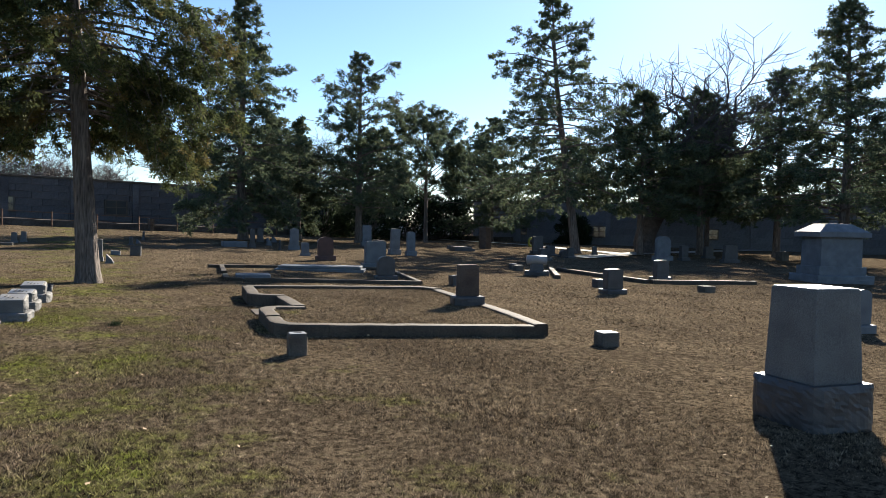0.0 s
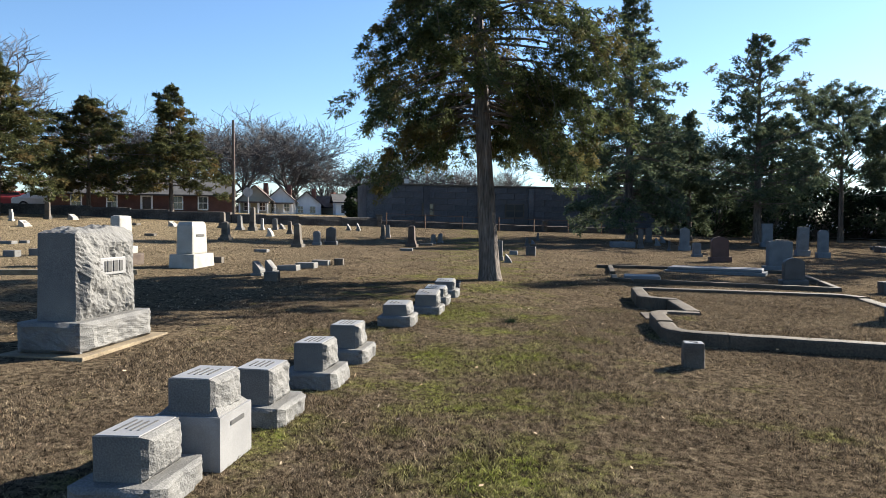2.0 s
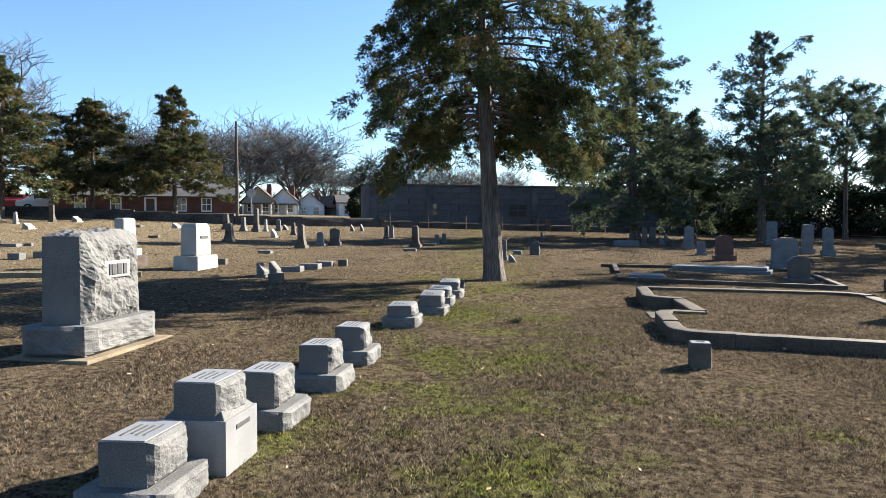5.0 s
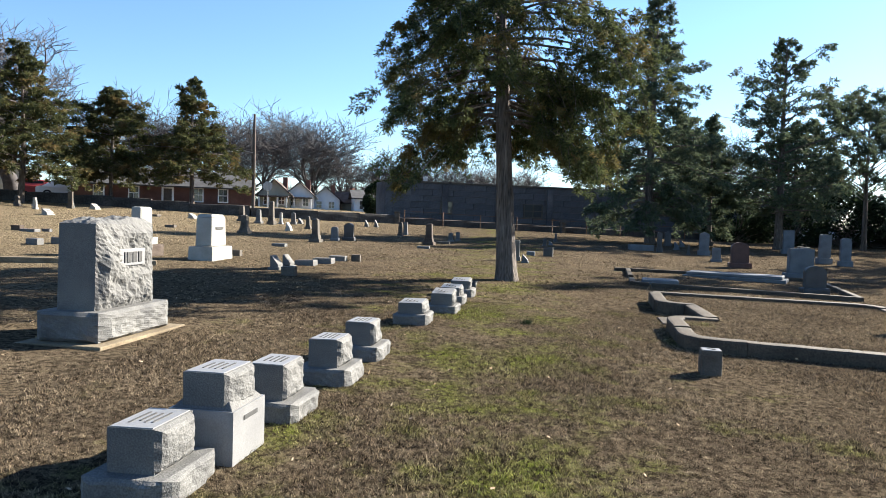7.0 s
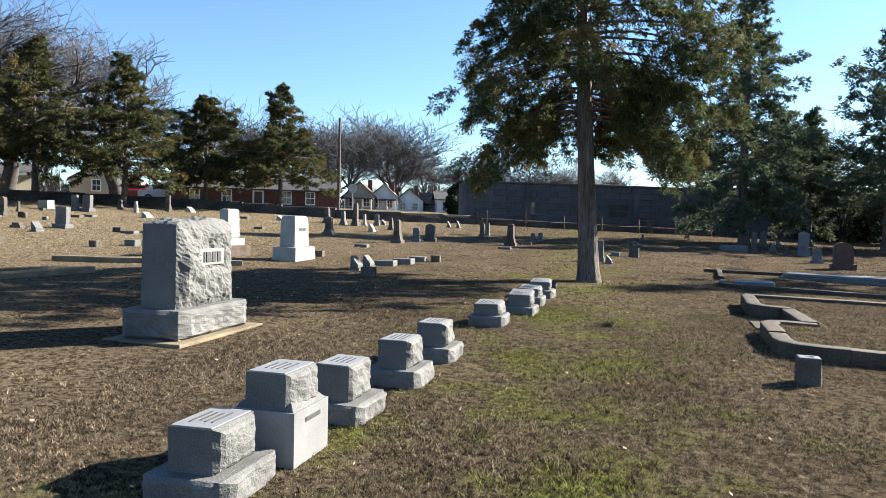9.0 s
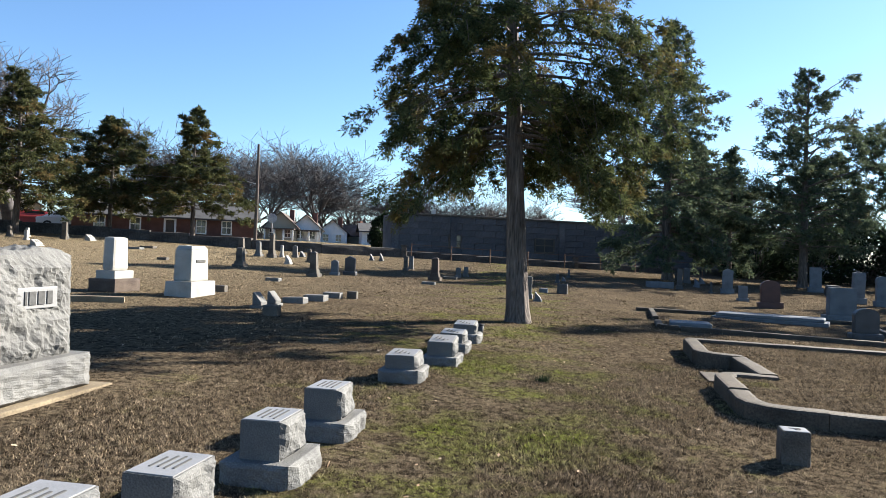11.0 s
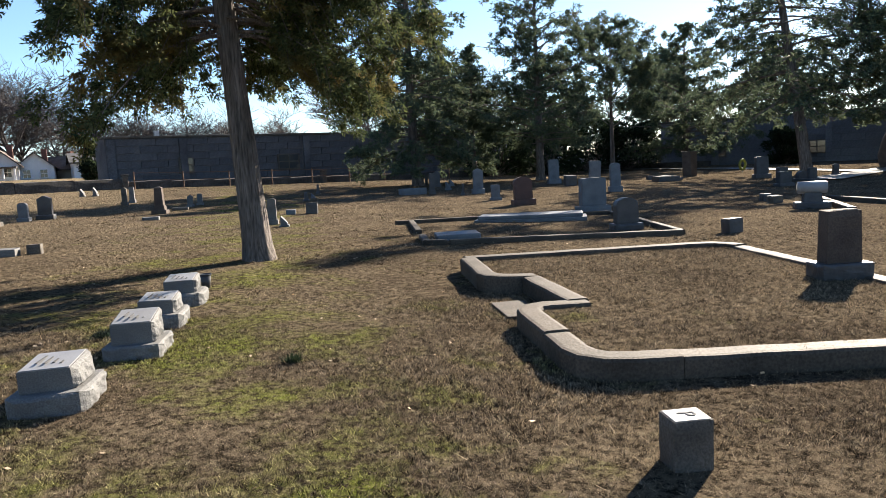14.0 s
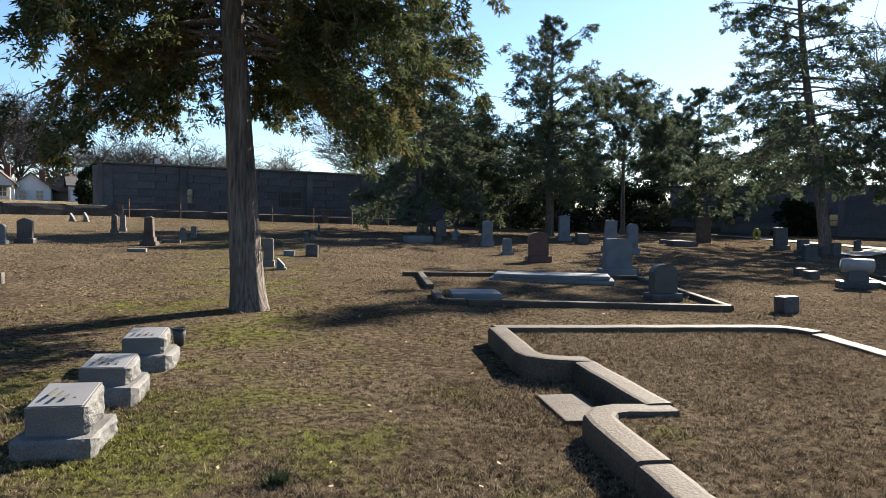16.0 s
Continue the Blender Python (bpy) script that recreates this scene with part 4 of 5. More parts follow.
part("shaft", one_box(0.28, 0.3, 0.446, 1.1, taper=0.9), MARBLE, g)
part("collar", one_box(0.29, 0.31, 1.096, 1.16, taper=1.0, bevel=0.015), MARBLE, g)
part("point", one_box(0.26, 0.28, 1.156, 1.36, taper=0.03, bevel=0.0), MARBLE, g)
g = thing("rock_monument", -11.15, 7.5, -6, "light grey rock-faced family monument", "gravestone")
part("base", rock_box(0.75, 1.5, 0, 0.42, ("x+", "y-"), 0.04, 333, 10), GRANITE, g)
part("die", rock_box(0.5, 1.2, 0.416, 1.36, ("x+", "y-"), 0.04, 334, 12), GRANITE, g)
g = thing("tablet_monument", -8.95, 15.9, -6, "round-topped white marble tablet on a stepped brown base", "gravestone")
part("base", rock_box(0.7, 0.95, 0, 0.33, ("x+", "y-"), 0.015, 336, 5), STONE_BROWN, g)
part("plinth", one_box(0.5, 0.72, 0.326, 0.52), MARBLE, g)
bm = bmesh.new()
box(bm, 0.3, 0.6, 0.516, 1.32, taper=0.96, taper_y=0.9, bevel=0.07)
part("tablet", bm, MARBLE, g)

# the field of stones to the left: kind, x, y, width, height, stone
A = [
    ("T", -30.3, 25.4, 0.48, 0.81, 1), ("T", -32.5, 28.0, 0.4, 0.67, 1), ("S", -24.1, 23.8, 0.69, 0.43, 0), ("T", -24.4, 24.8, 0.47, 0.87, 2),
    ("O", -26.2, 27.7, 0.2, 0.55, 2), ("B", -27.4, 30.9, 0.63, 0.47, 1), ("B", -23.3, 24.8, 0.23, 0.21, 2), ("T", -18.8, 21.6, 0.61, 0.84, 0),
    ("S", -18.1, 19.5, 0.38, 0.38, 0), ("B", -15.6, 15.2, 0.24, 0.17, 2), ("B", -16.7, 14.1, 0.44, 0.2, 0), ("B", -13.1, 15.9, 0.25, 0.19, 2),
    ("B", -12.8, 17.2, 0.36, 0.18, 0), ("B", -12.5, 17.9, 0.37, 0.2, 0), ("T", -25.9, 31.2, 0.44, 0.88, 0),
]
B = [
    ("T", -25.3, 31.4, 0.63, 0.91, 0), ("B", -19.6, 20.3, 0.28, 0.2, 2), ("O", -26.1, 35.3, 0.31, 0.59, 2), ("T", -24.0, 33.7, 0.23, 0.53, 1),
    ("S", -21.2, 30.5, 0.54, 0.33, 1), ("T", -24.0, 36.8, 0.35, 0.99, 2), ("S", -23.1, 37.8, 0.54, 0.36, 1), ("B", -7.0, 17.55, 0.3, 0.18, 2),
    ("O", -10.9, 28.95, 0.5, 0.85, 2), ("O", -14.3, 37.9, 0.47, 0.95, 2), ("O", -13.1, 37.3, 0.4, 0.83, 0), ("O", -12.3, 37.1, 0.42, 1.35, 2),
    ("O", -12.1, 38.2, 0.24, 0.71, 1), ("T", -11.6, 39.05, 0.34, 0.72, 0), ("S", -10.1, 33.1, 0.38, 0.44, 1),
]
C = [
    ("S", -11.5, 40.2, 0.39, 0.35, 0), ("O", -9.8, 35.7, 0.34, 0.72, 2), ("O", -6.94, 26.3, 0.45, 1.0, 2), ("T", -6.6, 28.2, 0.37, 0.64, 3),
    ("T", -6.1, 28.8, 0.53, 0.83, 4), ("S", -7.9, 42.7, 0.33, 0.43, 0), ("S", -7.3, 42.8, 0.32, 0.5, 0), ("T", -4.75, 35.6, 0.26, 0.78, 2),
    ("T", -4.65, 37.0, 0.27, 0.74, 0), ("O", -2.6, 29.5, 0.5, 1.0, 5), ("S", -4.8, 14.35, 0.36, 0.37, 0), ("S", -4.7, 15.0, 0.36, 0.36, 0),
    ("B", -4.14, 13.2, 0.3, 0.21, 2), ("B", -4.55, 16.1, 0.5, 0.14, 0), ("B", -4.3, 17.0, 0.52, 0.15, 0),
]
D = [
    ("B", -4.15, 18.1, 0.46, 0.15, 0), ("B", -3.66, 18.3, 0.25, 0.2, 2), ("F", -7.35, 22.8, 0.46, 0.1, 0), ("F", -18.5, 34.3, 0.71, 0.1, 0),
    ("T", -1.87, 33.0, 0.26, 0.51, 0), ("T", -1.58, 34.2, 0.26, 0.5, 0), ("F", -2.55, 26.6, 0.5, 0.1, 0), ("F", -2.1, 31.2, 0.6, 0.1, 2),
    ("T", 1.12, 22.8, 0.3, 0.74, 0), ("S", 1.4, 21.9, 0.33, 0.3, 3), ("B", 1.8, 26.5, 0.3, 0.16, 3), ("O", 2.85, 34.3, 0.25, 0.42, 4),
    ("B", 2.5, 26.5, 0.36, 0.36, 4), ("S", 3.3, 36.2, 0.3, 0.25, 3), ("O", 3.9, 40.4, 0.22, 0.51, 4),
]
E_ROWS = [
    ("T", 8.8, 35.2, 0.3, 1.04, 4), ("T", 10.9, 42.5, 0.46, 0.95, 4), ("S", 11.9, 43.0, 0.46, 0.43, 3), ("B", 8.0, 35.9, 1.2, 0.3, 3),
    ("T", 10.7, 34.0, 0.57, 1.2, 3), ("T", 9.8, 28.9, 0.42, 0.64, 3), ("T", 9.75, 25.8, 0.8, 1.01, 6), ("T", 10.15, 21.3, 0.95, 1.03, 3),
    ("T", 8.55, 16.5, 0.62, 0.73, 4), ("T", 17.3, 40.4, 0.74, 1.41, 3), ("B", 16.8, 37.2, 0.59, 0.56, 4), ("T", 15.5, 31.8, 0.61, 1.39, 3),
    ("T", 15.9, 30.6, 0.54, 1.29, 3), ("B", 9.98, 14.8, 0.33, 0.3, 4), ("B", 16.3, 21.2, 0.36, 0.23, 2),
]
F_ROWS = [
    ("B", 14.7, 14.3, 0.34, 0.26, 4), ("B", 22.5, 37.2, 1.2, 0.29, 4), ("T", 22.8, 28.5, 0.77, 0.67, 4), ("T", 26.6, 31.75, 0.75, 0.49, 4),
    ("T", 13.6, 12.4, 0.64, 0.72, 4), ("B", 17.6, 12.75, 0.42, 0.2, 2), ("T", 19.6, 16.7, 0.69, 0.79, 4),
    ("T", 32.4, 29.6, 1.28, 1.52, 3), ("T", 34.3, 29.7, 0.67, 0.96, 4), ("T", 13.5, 5.4, 0.5, 0.85, 3), ("T", 27.2, 35.4, 0.88, 1.18, 4),
    ("T", 26.3, 30.8, 0.53, 0.66, 4), ("T", 36.3, 27.9, 1.22, 1.11, 4), ("B", 44.2, 30.2, 0.67, 0.63, 2), ("B", 16.6, 22.0, 0.3, 0.24, 4),
    ("T", 39.3, 32.3, 0.86, 0.86, 4),
]
G_ROWS = [
    ("B", -23.4, 24.8, 0.29, 0.26, 5), ("T", -20.7, 18.0, 0.26, 0.51, 2), ("B", -16.5, 21.7, 0.33, 0.19, 5), ("F", -15.9, 21.5, 0.55, 0.11, 0),
    ("F", -19.6, 20.3, 0.43, 0.12, 2), ("O", -24.3, 37.4, 0.26, 0.97, 0), ("B", -22.4, 18.4, 0.73, 0.22, 0), ("F", -22.7, 28.2, 0.55, 0.12, 0),
    ("F", -22.7, 27.3, 0.54, 0.15, 2), ("B", -26.5, 29.6, 0.26, 0.13, 2), ("T", -25.8, 36.3, 0.22, 0.52, 1), ("T", -27.3, 36.9, 0.23, 0.53, 0),
    ("B", -16.6, 13.9, 0.26, 0.22, 4),
]
H_ROWS = [
    ("B", -22.0, 24.5, 0.22, 0.14, 4), ("S", -16.8, 36.9, 0.54, 0.31, 1), ("F", -18.7, 36.0, 0.75, 0.14, 2), ("F", -14.4, 29.1, 0.44, 0.08, 2),
    ("F", -15.6, 22.0, 0.28, 0.09, 0), ("B", 23.7, 39.3, 0.47, 0.23, 4), ("B", 23.0, 39.6, 0.4, 0.23, 4), ("B", 23.2, 37.3, 0.57, 0.16, 4),
    ("T", 30.9, 34.2, 0.41, 0.68, 4), ("T", 26.4, 32.9, 0.67, 0.67, 4), ("T", 11.2, 46.4, 0.21, 0.69, 4), ("S", 10.5, 38.6, 0.4, 0.46, 3),
    ("O", 9.9, 33.8, 0.16, 0.54, 4),
]
STONES = [GRANITE, MARBLE, STONE_DIRTY, STONE_BLUE, STONE_DARK, STONE_BROWN, STONE_RED]
WORDS = ["light grey granite", "white marble", "lichen-stained grey stone", "blue-grey granite", "dark granite", "brown sandstone", "red granite"]
n = 0
for kind, x, y, w, h, s in A + B + C + D + E_ROWS + F_ROWS + G_ROWS + H_ROWS:
    n += 1
    if kind == "T":
        top = ("flat", "round", "peak")[n % 3] if w < 0.6 else ("flat", "round")[n % 2]
        word = {"flat": "flat-topped", "round": "round-topped", "peak": "peaked"}[top]
        tablet(x, y, w, h, STONES[s], 400 + n, f"{word} {WORDS[s]} headstone on a rough base", top)
    elif kind == "O":
        shaft(x, y, w, h, STONES[s], 400 + n, f"{WORDS[s]} pillar monument on a stepped base")
    elif kind == "B":
        block(x, y, w, h, STONES[s], 400 + n, f"low {WORDS[s]} marker block in the grass")
    elif kind == "S":
        slant(x, y, w, h, STONES[s], 400 + n, f"small {WORDS[s]} slant marker in the grass")
    else:
        flat(x, y, w, STONES[s], 400 + n, f"flat {WORDS[s]} marker in the grass")

# ledger slabs and the pulpit stone with a scroll, big capped monument
g = thing("ledger_slab", 7.7, 20.0, -25, "long blue-grey ledger slab over a grave", "gravestone")
part("base", one_box(2.9, 1.1, 0, 0.1), STONE_BLUE, g)
part("slab", one_box(2.7, 0.95, 0.098, 0.2, bevel=0.03), STONE_BLUE, g)
g = thing("ledger_slab", 4.7, 16.6, -10, "short blue-grey ledger slab by the low kerb", "gravestone")
part("slab", one_box(0.9, 0.8, 0, 0.16, bevel=0.03), STONE_BLUE, g)
g = thing("scroll_monument", 15.6, 18.9, -30, "dark granite pulpit stone topped by a pale scroll", "gravestone")
part("base", rock_box(0.86, 0.5, 0, 0.2, ("x-", "y-", "x+"), 0.02, 340, 6), STONE_DARK, g)
part("pedestal", one_box(0.5, 0.34, 0.196, 0.46, taper=0.85), STONE_DARK, g)
bm = bmesh.new()
bmesh.ops.create_cone(bm, cap_ends=True, segments=20, radius1=0.17, radius2=0.17, depth=0.74, matrix=pose(0, 0, 0.6, 0, 90, 0))
bmesh.ops.bevel(bm, geom=[e for e in bm.edges if e.calc_face_angle(0) > 1], offset=0.02, segments=2, affect="EDGES")
part("scroll", bm, GRANITE_TOP, g, "pale polished scroll", smooth=True)
g = thing("capped_monument", 28.4, 16.0, -20, "massive grey monument with a hipped stone cap", "gravestone")
part("base", rock_box(2.5, 1.9, -0.1, 0.35, ("x-", "y-", "x+"), 0.04, 342, 8), STONE_BLUE, g)
part("plinth", one_box(2.1, 1.5, 0.346, 0.7), STONE_BLUE, g)
part("die", one_box(1.85, 1.3, 0.696, 1.9, taper=0.98), STONE_BLUE, g)
part("cornice", one_box(2.3, 1.7, 1.896, 2.12), STONE_BLUE, g)
part("cap", one_box(2.25, 1.65, 2.116, 2.45, taper=0.5, bevel=0.02), STONE_BLUE, g)


# ---- walls, fence, buildings ----
def low_wall(pts, hgt, label):
    g = tagged(new("stone_wall"), label, "wall", kind="structure")
    for a, b in zip(pts, pts[1:]):
        A0, B0 = Vector((*a, 0)), Vector((*b, 0))
        ln, ang = (B0 - A0).length, math.degrees(math.atan2(B0.y - A0.y, B0.x - A0.x))
        k = max(1, int(ln / 2.2))
        for i in range(k):
            c = A0.lerp(B0, (i + 0.5) / k)
            ob = part("wall_section", rock_box(ln / k + 0.01, 0.4, -0.3, hgt, ("y-", "y+", "z+"), 0.03, i + int(ln * 7), 5), WALL_DARK, g)
            ob.matrix_world = pose(c.x, c.y, float(land(c.x, c.y)), 0, 0, ang)
    return g


low_wall([(-38, 20), (-36.5, 30), (-33.5, 37.5), (-27, 42), (-20, 43.6), (-15.9, 43.8), (-12, 46), (-7.0, 50.2)], 0.6, "low dark stone wall round the burial ground")
low_wall([(-7.0, 50.2), (-2, 52.6), (5.7, 55.5), (12, 57.8), (20, 60.5), (30, 61.5), (40, 58)], 0.45, "low dark stone wall before the block building")
for x, y in ((-7.0, 50.0), (5.6, 55.0), (26.8, 41.4)):
    g = thing("gate_pillar", x, y, 20, "square stone gate pillar with a flat cap", "pillar", "wall pillars")
    big = 1.5 if x > 20 else 0.85
    part("pillar", rock_box(0.4 * big, 0.4 * big, 0, big, ("x+", "y-", "x-"), 0.02, 351, 6), STONE_BROWN if x > 20 else STONE_DIRTY, g)
    part("cap", one_box(0.5 * big, 0.5 * big, big - 0.004, big + 0.08), STONE_DIRTY, g)
fence = tagged(new("rail_fence"), "thin metal rail fence before the block building", "fence", kind="structure")
fp = [Vector((-6.4, 49.6, 0)).lerp(Vector((24, 60.2, 0)), i / 11) for i in range(12)]
for p in fp:
    bm = bmesh.new()
    bmesh.ops.create_cone(bm, cap_ends=True, segments=8, radius1=0.04, radius2=0.04, depth=1.15, matrix=pose(0, 0, 0.5))
    ob = part("post", bm, RUST, fence)
    ob.matrix_world = pose(p.x, p.y, float(land(p.x, p.y)))
for hgt in (0.55, 1.0):
    v, f = [], []
    tube_into(v, f, [Vector((p.x, p.y, float(land(p.x, p.y)) + hgt)) for p in fp], [0.018] * 12, 6)
    from_arrays("rail", v, f, RUST, fence)


def openings(parent, w, y, spots, hgt, frame_mat):
    """Windows and doors set proud of a front wall: (x, z, width, height, kind)."""
    for x, z, ww, hh, kind in spots:
        win = part("window" if kind == "w" else "door", one_box(ww + 0.16, 0.08, z, z + hh + 0.1, x, y - 0.03, bevel=0.01), frame_mat, parent)
        if kind == "w":
            for sx in (-0.25, 0.25):
                for sz in (0.27, 0.75):
                    part("pane", one_box(ww * 0.44, 0.03, z + 0.05 + hh * (sz - 0.21), z + 0.05 + hh * (sz + 0.21), x + sx * ww, y - 0.075, bevel=0.004), GLASS, win)
        else:
            part("panel", one_box(ww * 0.8, 0.03, z + 0.08, z + hh - 0.05, x, y - 0.075, bevel=0.01), ROOF_DARK, win)


def house(x, y, turn, w, d, wall_h, roof_h, wall_mat, roof_mat, label, spots=(), gable_front=True, porch=False, z=None):
    """A house with a gable roof; its front looks to local y-."""
    g = thing("house", x, y, turn, label, "house", sink=0.3)
    if z is not None:
        g.matrix_world = pose(x, y, z, 0, 0, turn)
    bm = bmesh.new()
    prof = [(-w / 2, -0.6), (w / 2, -0.6), (w / 2, wall_h), (0, wall_h + roof_h), (-w / 2, wall_h)] if gable_front else [(-w / 2, -0.6), (w / 2, -0.6), (w / 2, wall_h), (-w / 2, wall_h)]
    a = [bm.verts.new((p, -d / 2, q)) for p, q in prof]
    b = [bm.verts.new((p, d / 2, q)) for p, q in prof]
    bm.faces.new(a), bm.faces.new(b[::-1])
    for k in range(len(prof)):
        m = (k + 1) % len(prof)
        bm.faces.new((a[k], b[k], b[m], a[m]))
    bmesh.ops.recalc_face_normals(bm, faces=bm.faces[:])
    part("wall", bm, wall_mat, g)
    bm = bmesh.new()
    over, t = 0.35, 0.14
    if gable_front:
        k = roof_h / (w / 2)
        line = [(-w / 2 - over, wall_h - over * k), (0, wall_h + roof_h), (w / 2 + over, wall_h - over * k)]
        y0, y1 = -d / 2 - over, d / 2 + over
        sec = [(p, q + t) for p, q in line] + [(p, q + 0.01) for p, q in line[::-1]]
        a = [bm.verts.new((p, y0, q)) for p, q in sec]
        b = [bm.verts.new((p, y1, q)) for p, q in sec]
    else:
        k = roof_h / (d / 2)
        line = [(-d / 2 - over, wall_h - over * k), (0, wall_h + roof_h), (d / 2 + over, wall_h - over * k)]
        sec = [(p, q + t) for p, q in line] + [(p, q + 0.01) for p, q in line[::-1]]
        a = [bm.verts.new((-w / 2 - over, p, q)) for p, q in sec]
        b = [bm.verts.new((w / 2 + over, p, q)) for p, q in sec]
    for ring in (a, b[::-1]):
        bm.faces.new((ring[0], ring[1], ring[4], ring[5]))
        bm.faces.new((ring[1], ring[2], ring[3], ring[4]))
    for k2 in range(6):
        bm.faces.new((a[k2], b[k2], b[(k2 + 1) % 6], a[(k2 + 1) % 6]))
    bmesh.ops.recalc_face_normals(bm, faces=bm.faces[:])
    roof = part("roof", bm, roof_mat, g)
    if not gable_front:
        for s in (-1, 1):
            bm = bmesh.new()
            tri = [bm.verts.new((s * (w / 2 - 0.02), p, q)) for p, q in ((-d / 2, wall_h), (d / 2, wall_h), (0, wall_h + roof_h))]
            tri2 = [bm.verts.new((s * (w / 2 - 0.14), p, q)) for p, q in ((-d / 2, wall_h), (d / 2, wall_h), (0, wall_h + roof_h))]
            bm.faces.new(tri), bm.faces.new(tri2[::-1])
            for k2 in range(3):
                bm.faces.new((tri[k2], tri2[k2], tri2[(k2 + 1) % 3], tri[(k2 + 1) % 3]))
            bmesh.ops.recalc_face_normals(bm, faces=bm.faces[:])
            part("gable", bm, wall_mat, g)
    part("chimney", one_box(0.5, 0.5, wall_h + roof_h * 0.4, wall_h + roof_h + 0.6, w * 0.22, d * 0.1), BRICK, roof)
    openings(g, w, -d / 2, spots, wall_h, SIDING)
    if porch:
        part("porch_roof", one_box(w * 0.95, 1.5, wall_h * 0.82, wall_h * 0.9, 0, -d / 2 - 0.8, bevel=0.02), roof_mat, g)
        for sx in (-0.42, -0.14, 0.14, 0.42):
            part("porch_post", one_box(0.14, 0.14, -0.5, wall_h * 0.82, sx * w, -d / 2 - 1.4), SIDING, g)
    return g


W2 = [(-0.9, 0.9, 0.7, 1.1, "w"), (0.9, 0.9, 0.7, 1.1, "w")]
house(-24.6, 77.2, 12, 3.4, 8, 1.9, 1.5, SIDING_TAN, ROOF_DARK, "small cream gabled house with a porch", [(-0.8, 0.7, 0.6, 0.9, "w"), (0.8, 0.7, 0.6, 0.9, "w")], True, True, z=2.05)
house(-22.4, 79.2, 12, 3.2, 8, 1.9, 1.4, SIDING, ROOF_DARK, "small white gabled house with a porch", [(-0.7, 0.7, 0.6, 0.9, "w"), (0.7, 0.7, 0.6, 0.9, "w")], True, True, z=2.0)
house(-20.0, 81.4, 12, 3.2, 8, 1.7, 1.3, SIDING, ROOF_DARK, "small white gabled house behind the wall", [(-0.7, 0.6, 0.6, 0.8, "w"), (0.7, 0.6, 0.6, 0.8, "w")], True, False, z=1.95)
house(-17.6, 84.0, 60, 4.0, 6, 1.6, 1.2, SIDING_TAN, ROOF_DARK, "small house with a brown roof", [(0, 0.5, 0.8, 0.8, "w")], True, False, z=1.9)
house(-14.2, 79.5, 15, 4.4, 7, 1.9, 0.9, SIDING, ROOF, "white house with a wide bay of windows", [(-1.2, 0.6, 0.9, 1.0, "w"), (0.9, 0.6, 0.9, 1.0, "w")], False, False, z=1.9)
house(-28.5, 58.0, 24, 14, 6.5, 2.0, 1.4, BRICK, ROOF, "long red-brown brick house with a grey shingle roof", [(-5, 0.7, 0.7, 1.1, "w"), (-2.4, 0.7, 0.7, 1.1, "w"), (0.2, 0, 0.8, 1.8, "d"), (2.6, 0.7, 0.7, 1.1, "w"), (4.6, 0.7, 0.7, 1.1, "w")], False, False, z=1.85)
house(-51.5, 50, 50, 9, 6, 1.9, 1.1, SIDING_TAN, ROOF, "long cream outbuilding behind the trees", [(-2, 0.6, 0.8, 0.9, "w"), (2, 0.6, 0.8, 0.9, "w")], False, False, z=2.6)
house(-47.0, 62, 40, 6, 6, 2.2, 1.8, SIDING_TAN, ROOF_DARK, "cream gabled house behind the cedars", W2, True, False, z=2.6)
house(24.5, 76, -14, 9, 7, 2.6, 1.6, SIDING_GREY, ROOF_DARK, "slate-blue house with a white gable window", [(-2.4, 0.9, 0.9, 1.2, "w"), (0.6, 0.9, 1.0, 1.3, "w"), (2.6, 0.9, 0.9, 1.2, "w")], True, False, z=0.5)
house(47.5, 70, -34, 5.5, 7, 3.0, 1.4, SIDING, ROOF, "white two-storey house beyond the lane", [(-1.2, 1.4, 0.6, 1.0, "w"), (1.2, 1.4, 0.6, 1.0, "w"), (-1.2, 0.1, 0.6, 0.9, "w")], True, False, z=-0.2)


def block_building(x, y, turn, ln, dep, hgt, z, label, name, cols, rows, BLOCKWALL):
    """A long flat-roofed building of large blocks, with piers and a coping."""
    g = new(name)
    g.matrix_world = pose(x, y, z, 0, 0, turn)
    tagged(g, label, "building")
    part("wall", one_box(ln, dep, -1.0, hgt, ln / 2, dep / 2, bevel=0.02), BLOCKWALL, g)
    part("coping", one_box(ln + 0.3, 0.5, hgt - 0.004, hgt + 0.14, ln / 2, 0.1, bevel=0.02), STONE_DIRTY, g)
    part("roof_vent", one_box(0.3, 0.3, hgt, hgt + 0.6, ln * 0.09, 1.8), METAL, g)
    for i in range(int(ln / 4.6) + 1):
        part("pier", one_box(0.5, 0.24, -1.0, hgt - 0.1, 0.3 + i * 4.6, -0.1, bevel=0.02), BLOCKWALL, g)
    bw, bh = ln / cols, hgt / rows
    bm = one_box(bw - 0.05, 0.08, 0.0, bh - 0.04, 0, 0, bevel=0.015)
    first = part("wall_block", bm, BLOCKWALL, g)
    for r in range(rows):
        for c in range(cols):
            ob = first if r == c == 0 else first.copy()
            if ob is not first:
                scene.collection.objects.link(ob)
            ob.matrix_basis = pose((c + 0.5) * bw + (0.2 if r % 2 else -0.2) * bw * (0 < c < cols - 1), -0.02, r * bh)
    openings(g, ln, -0.05, [(ln * 0.12, 1.0, 0.9, 1.0, "w"), (ln * 0.3, 0.9, 1.6, 1.1, "w"), (ln * 0.55, 0.9, 0.9, 1.0, "w")], hgt, STONE_DIRTY)
    return g


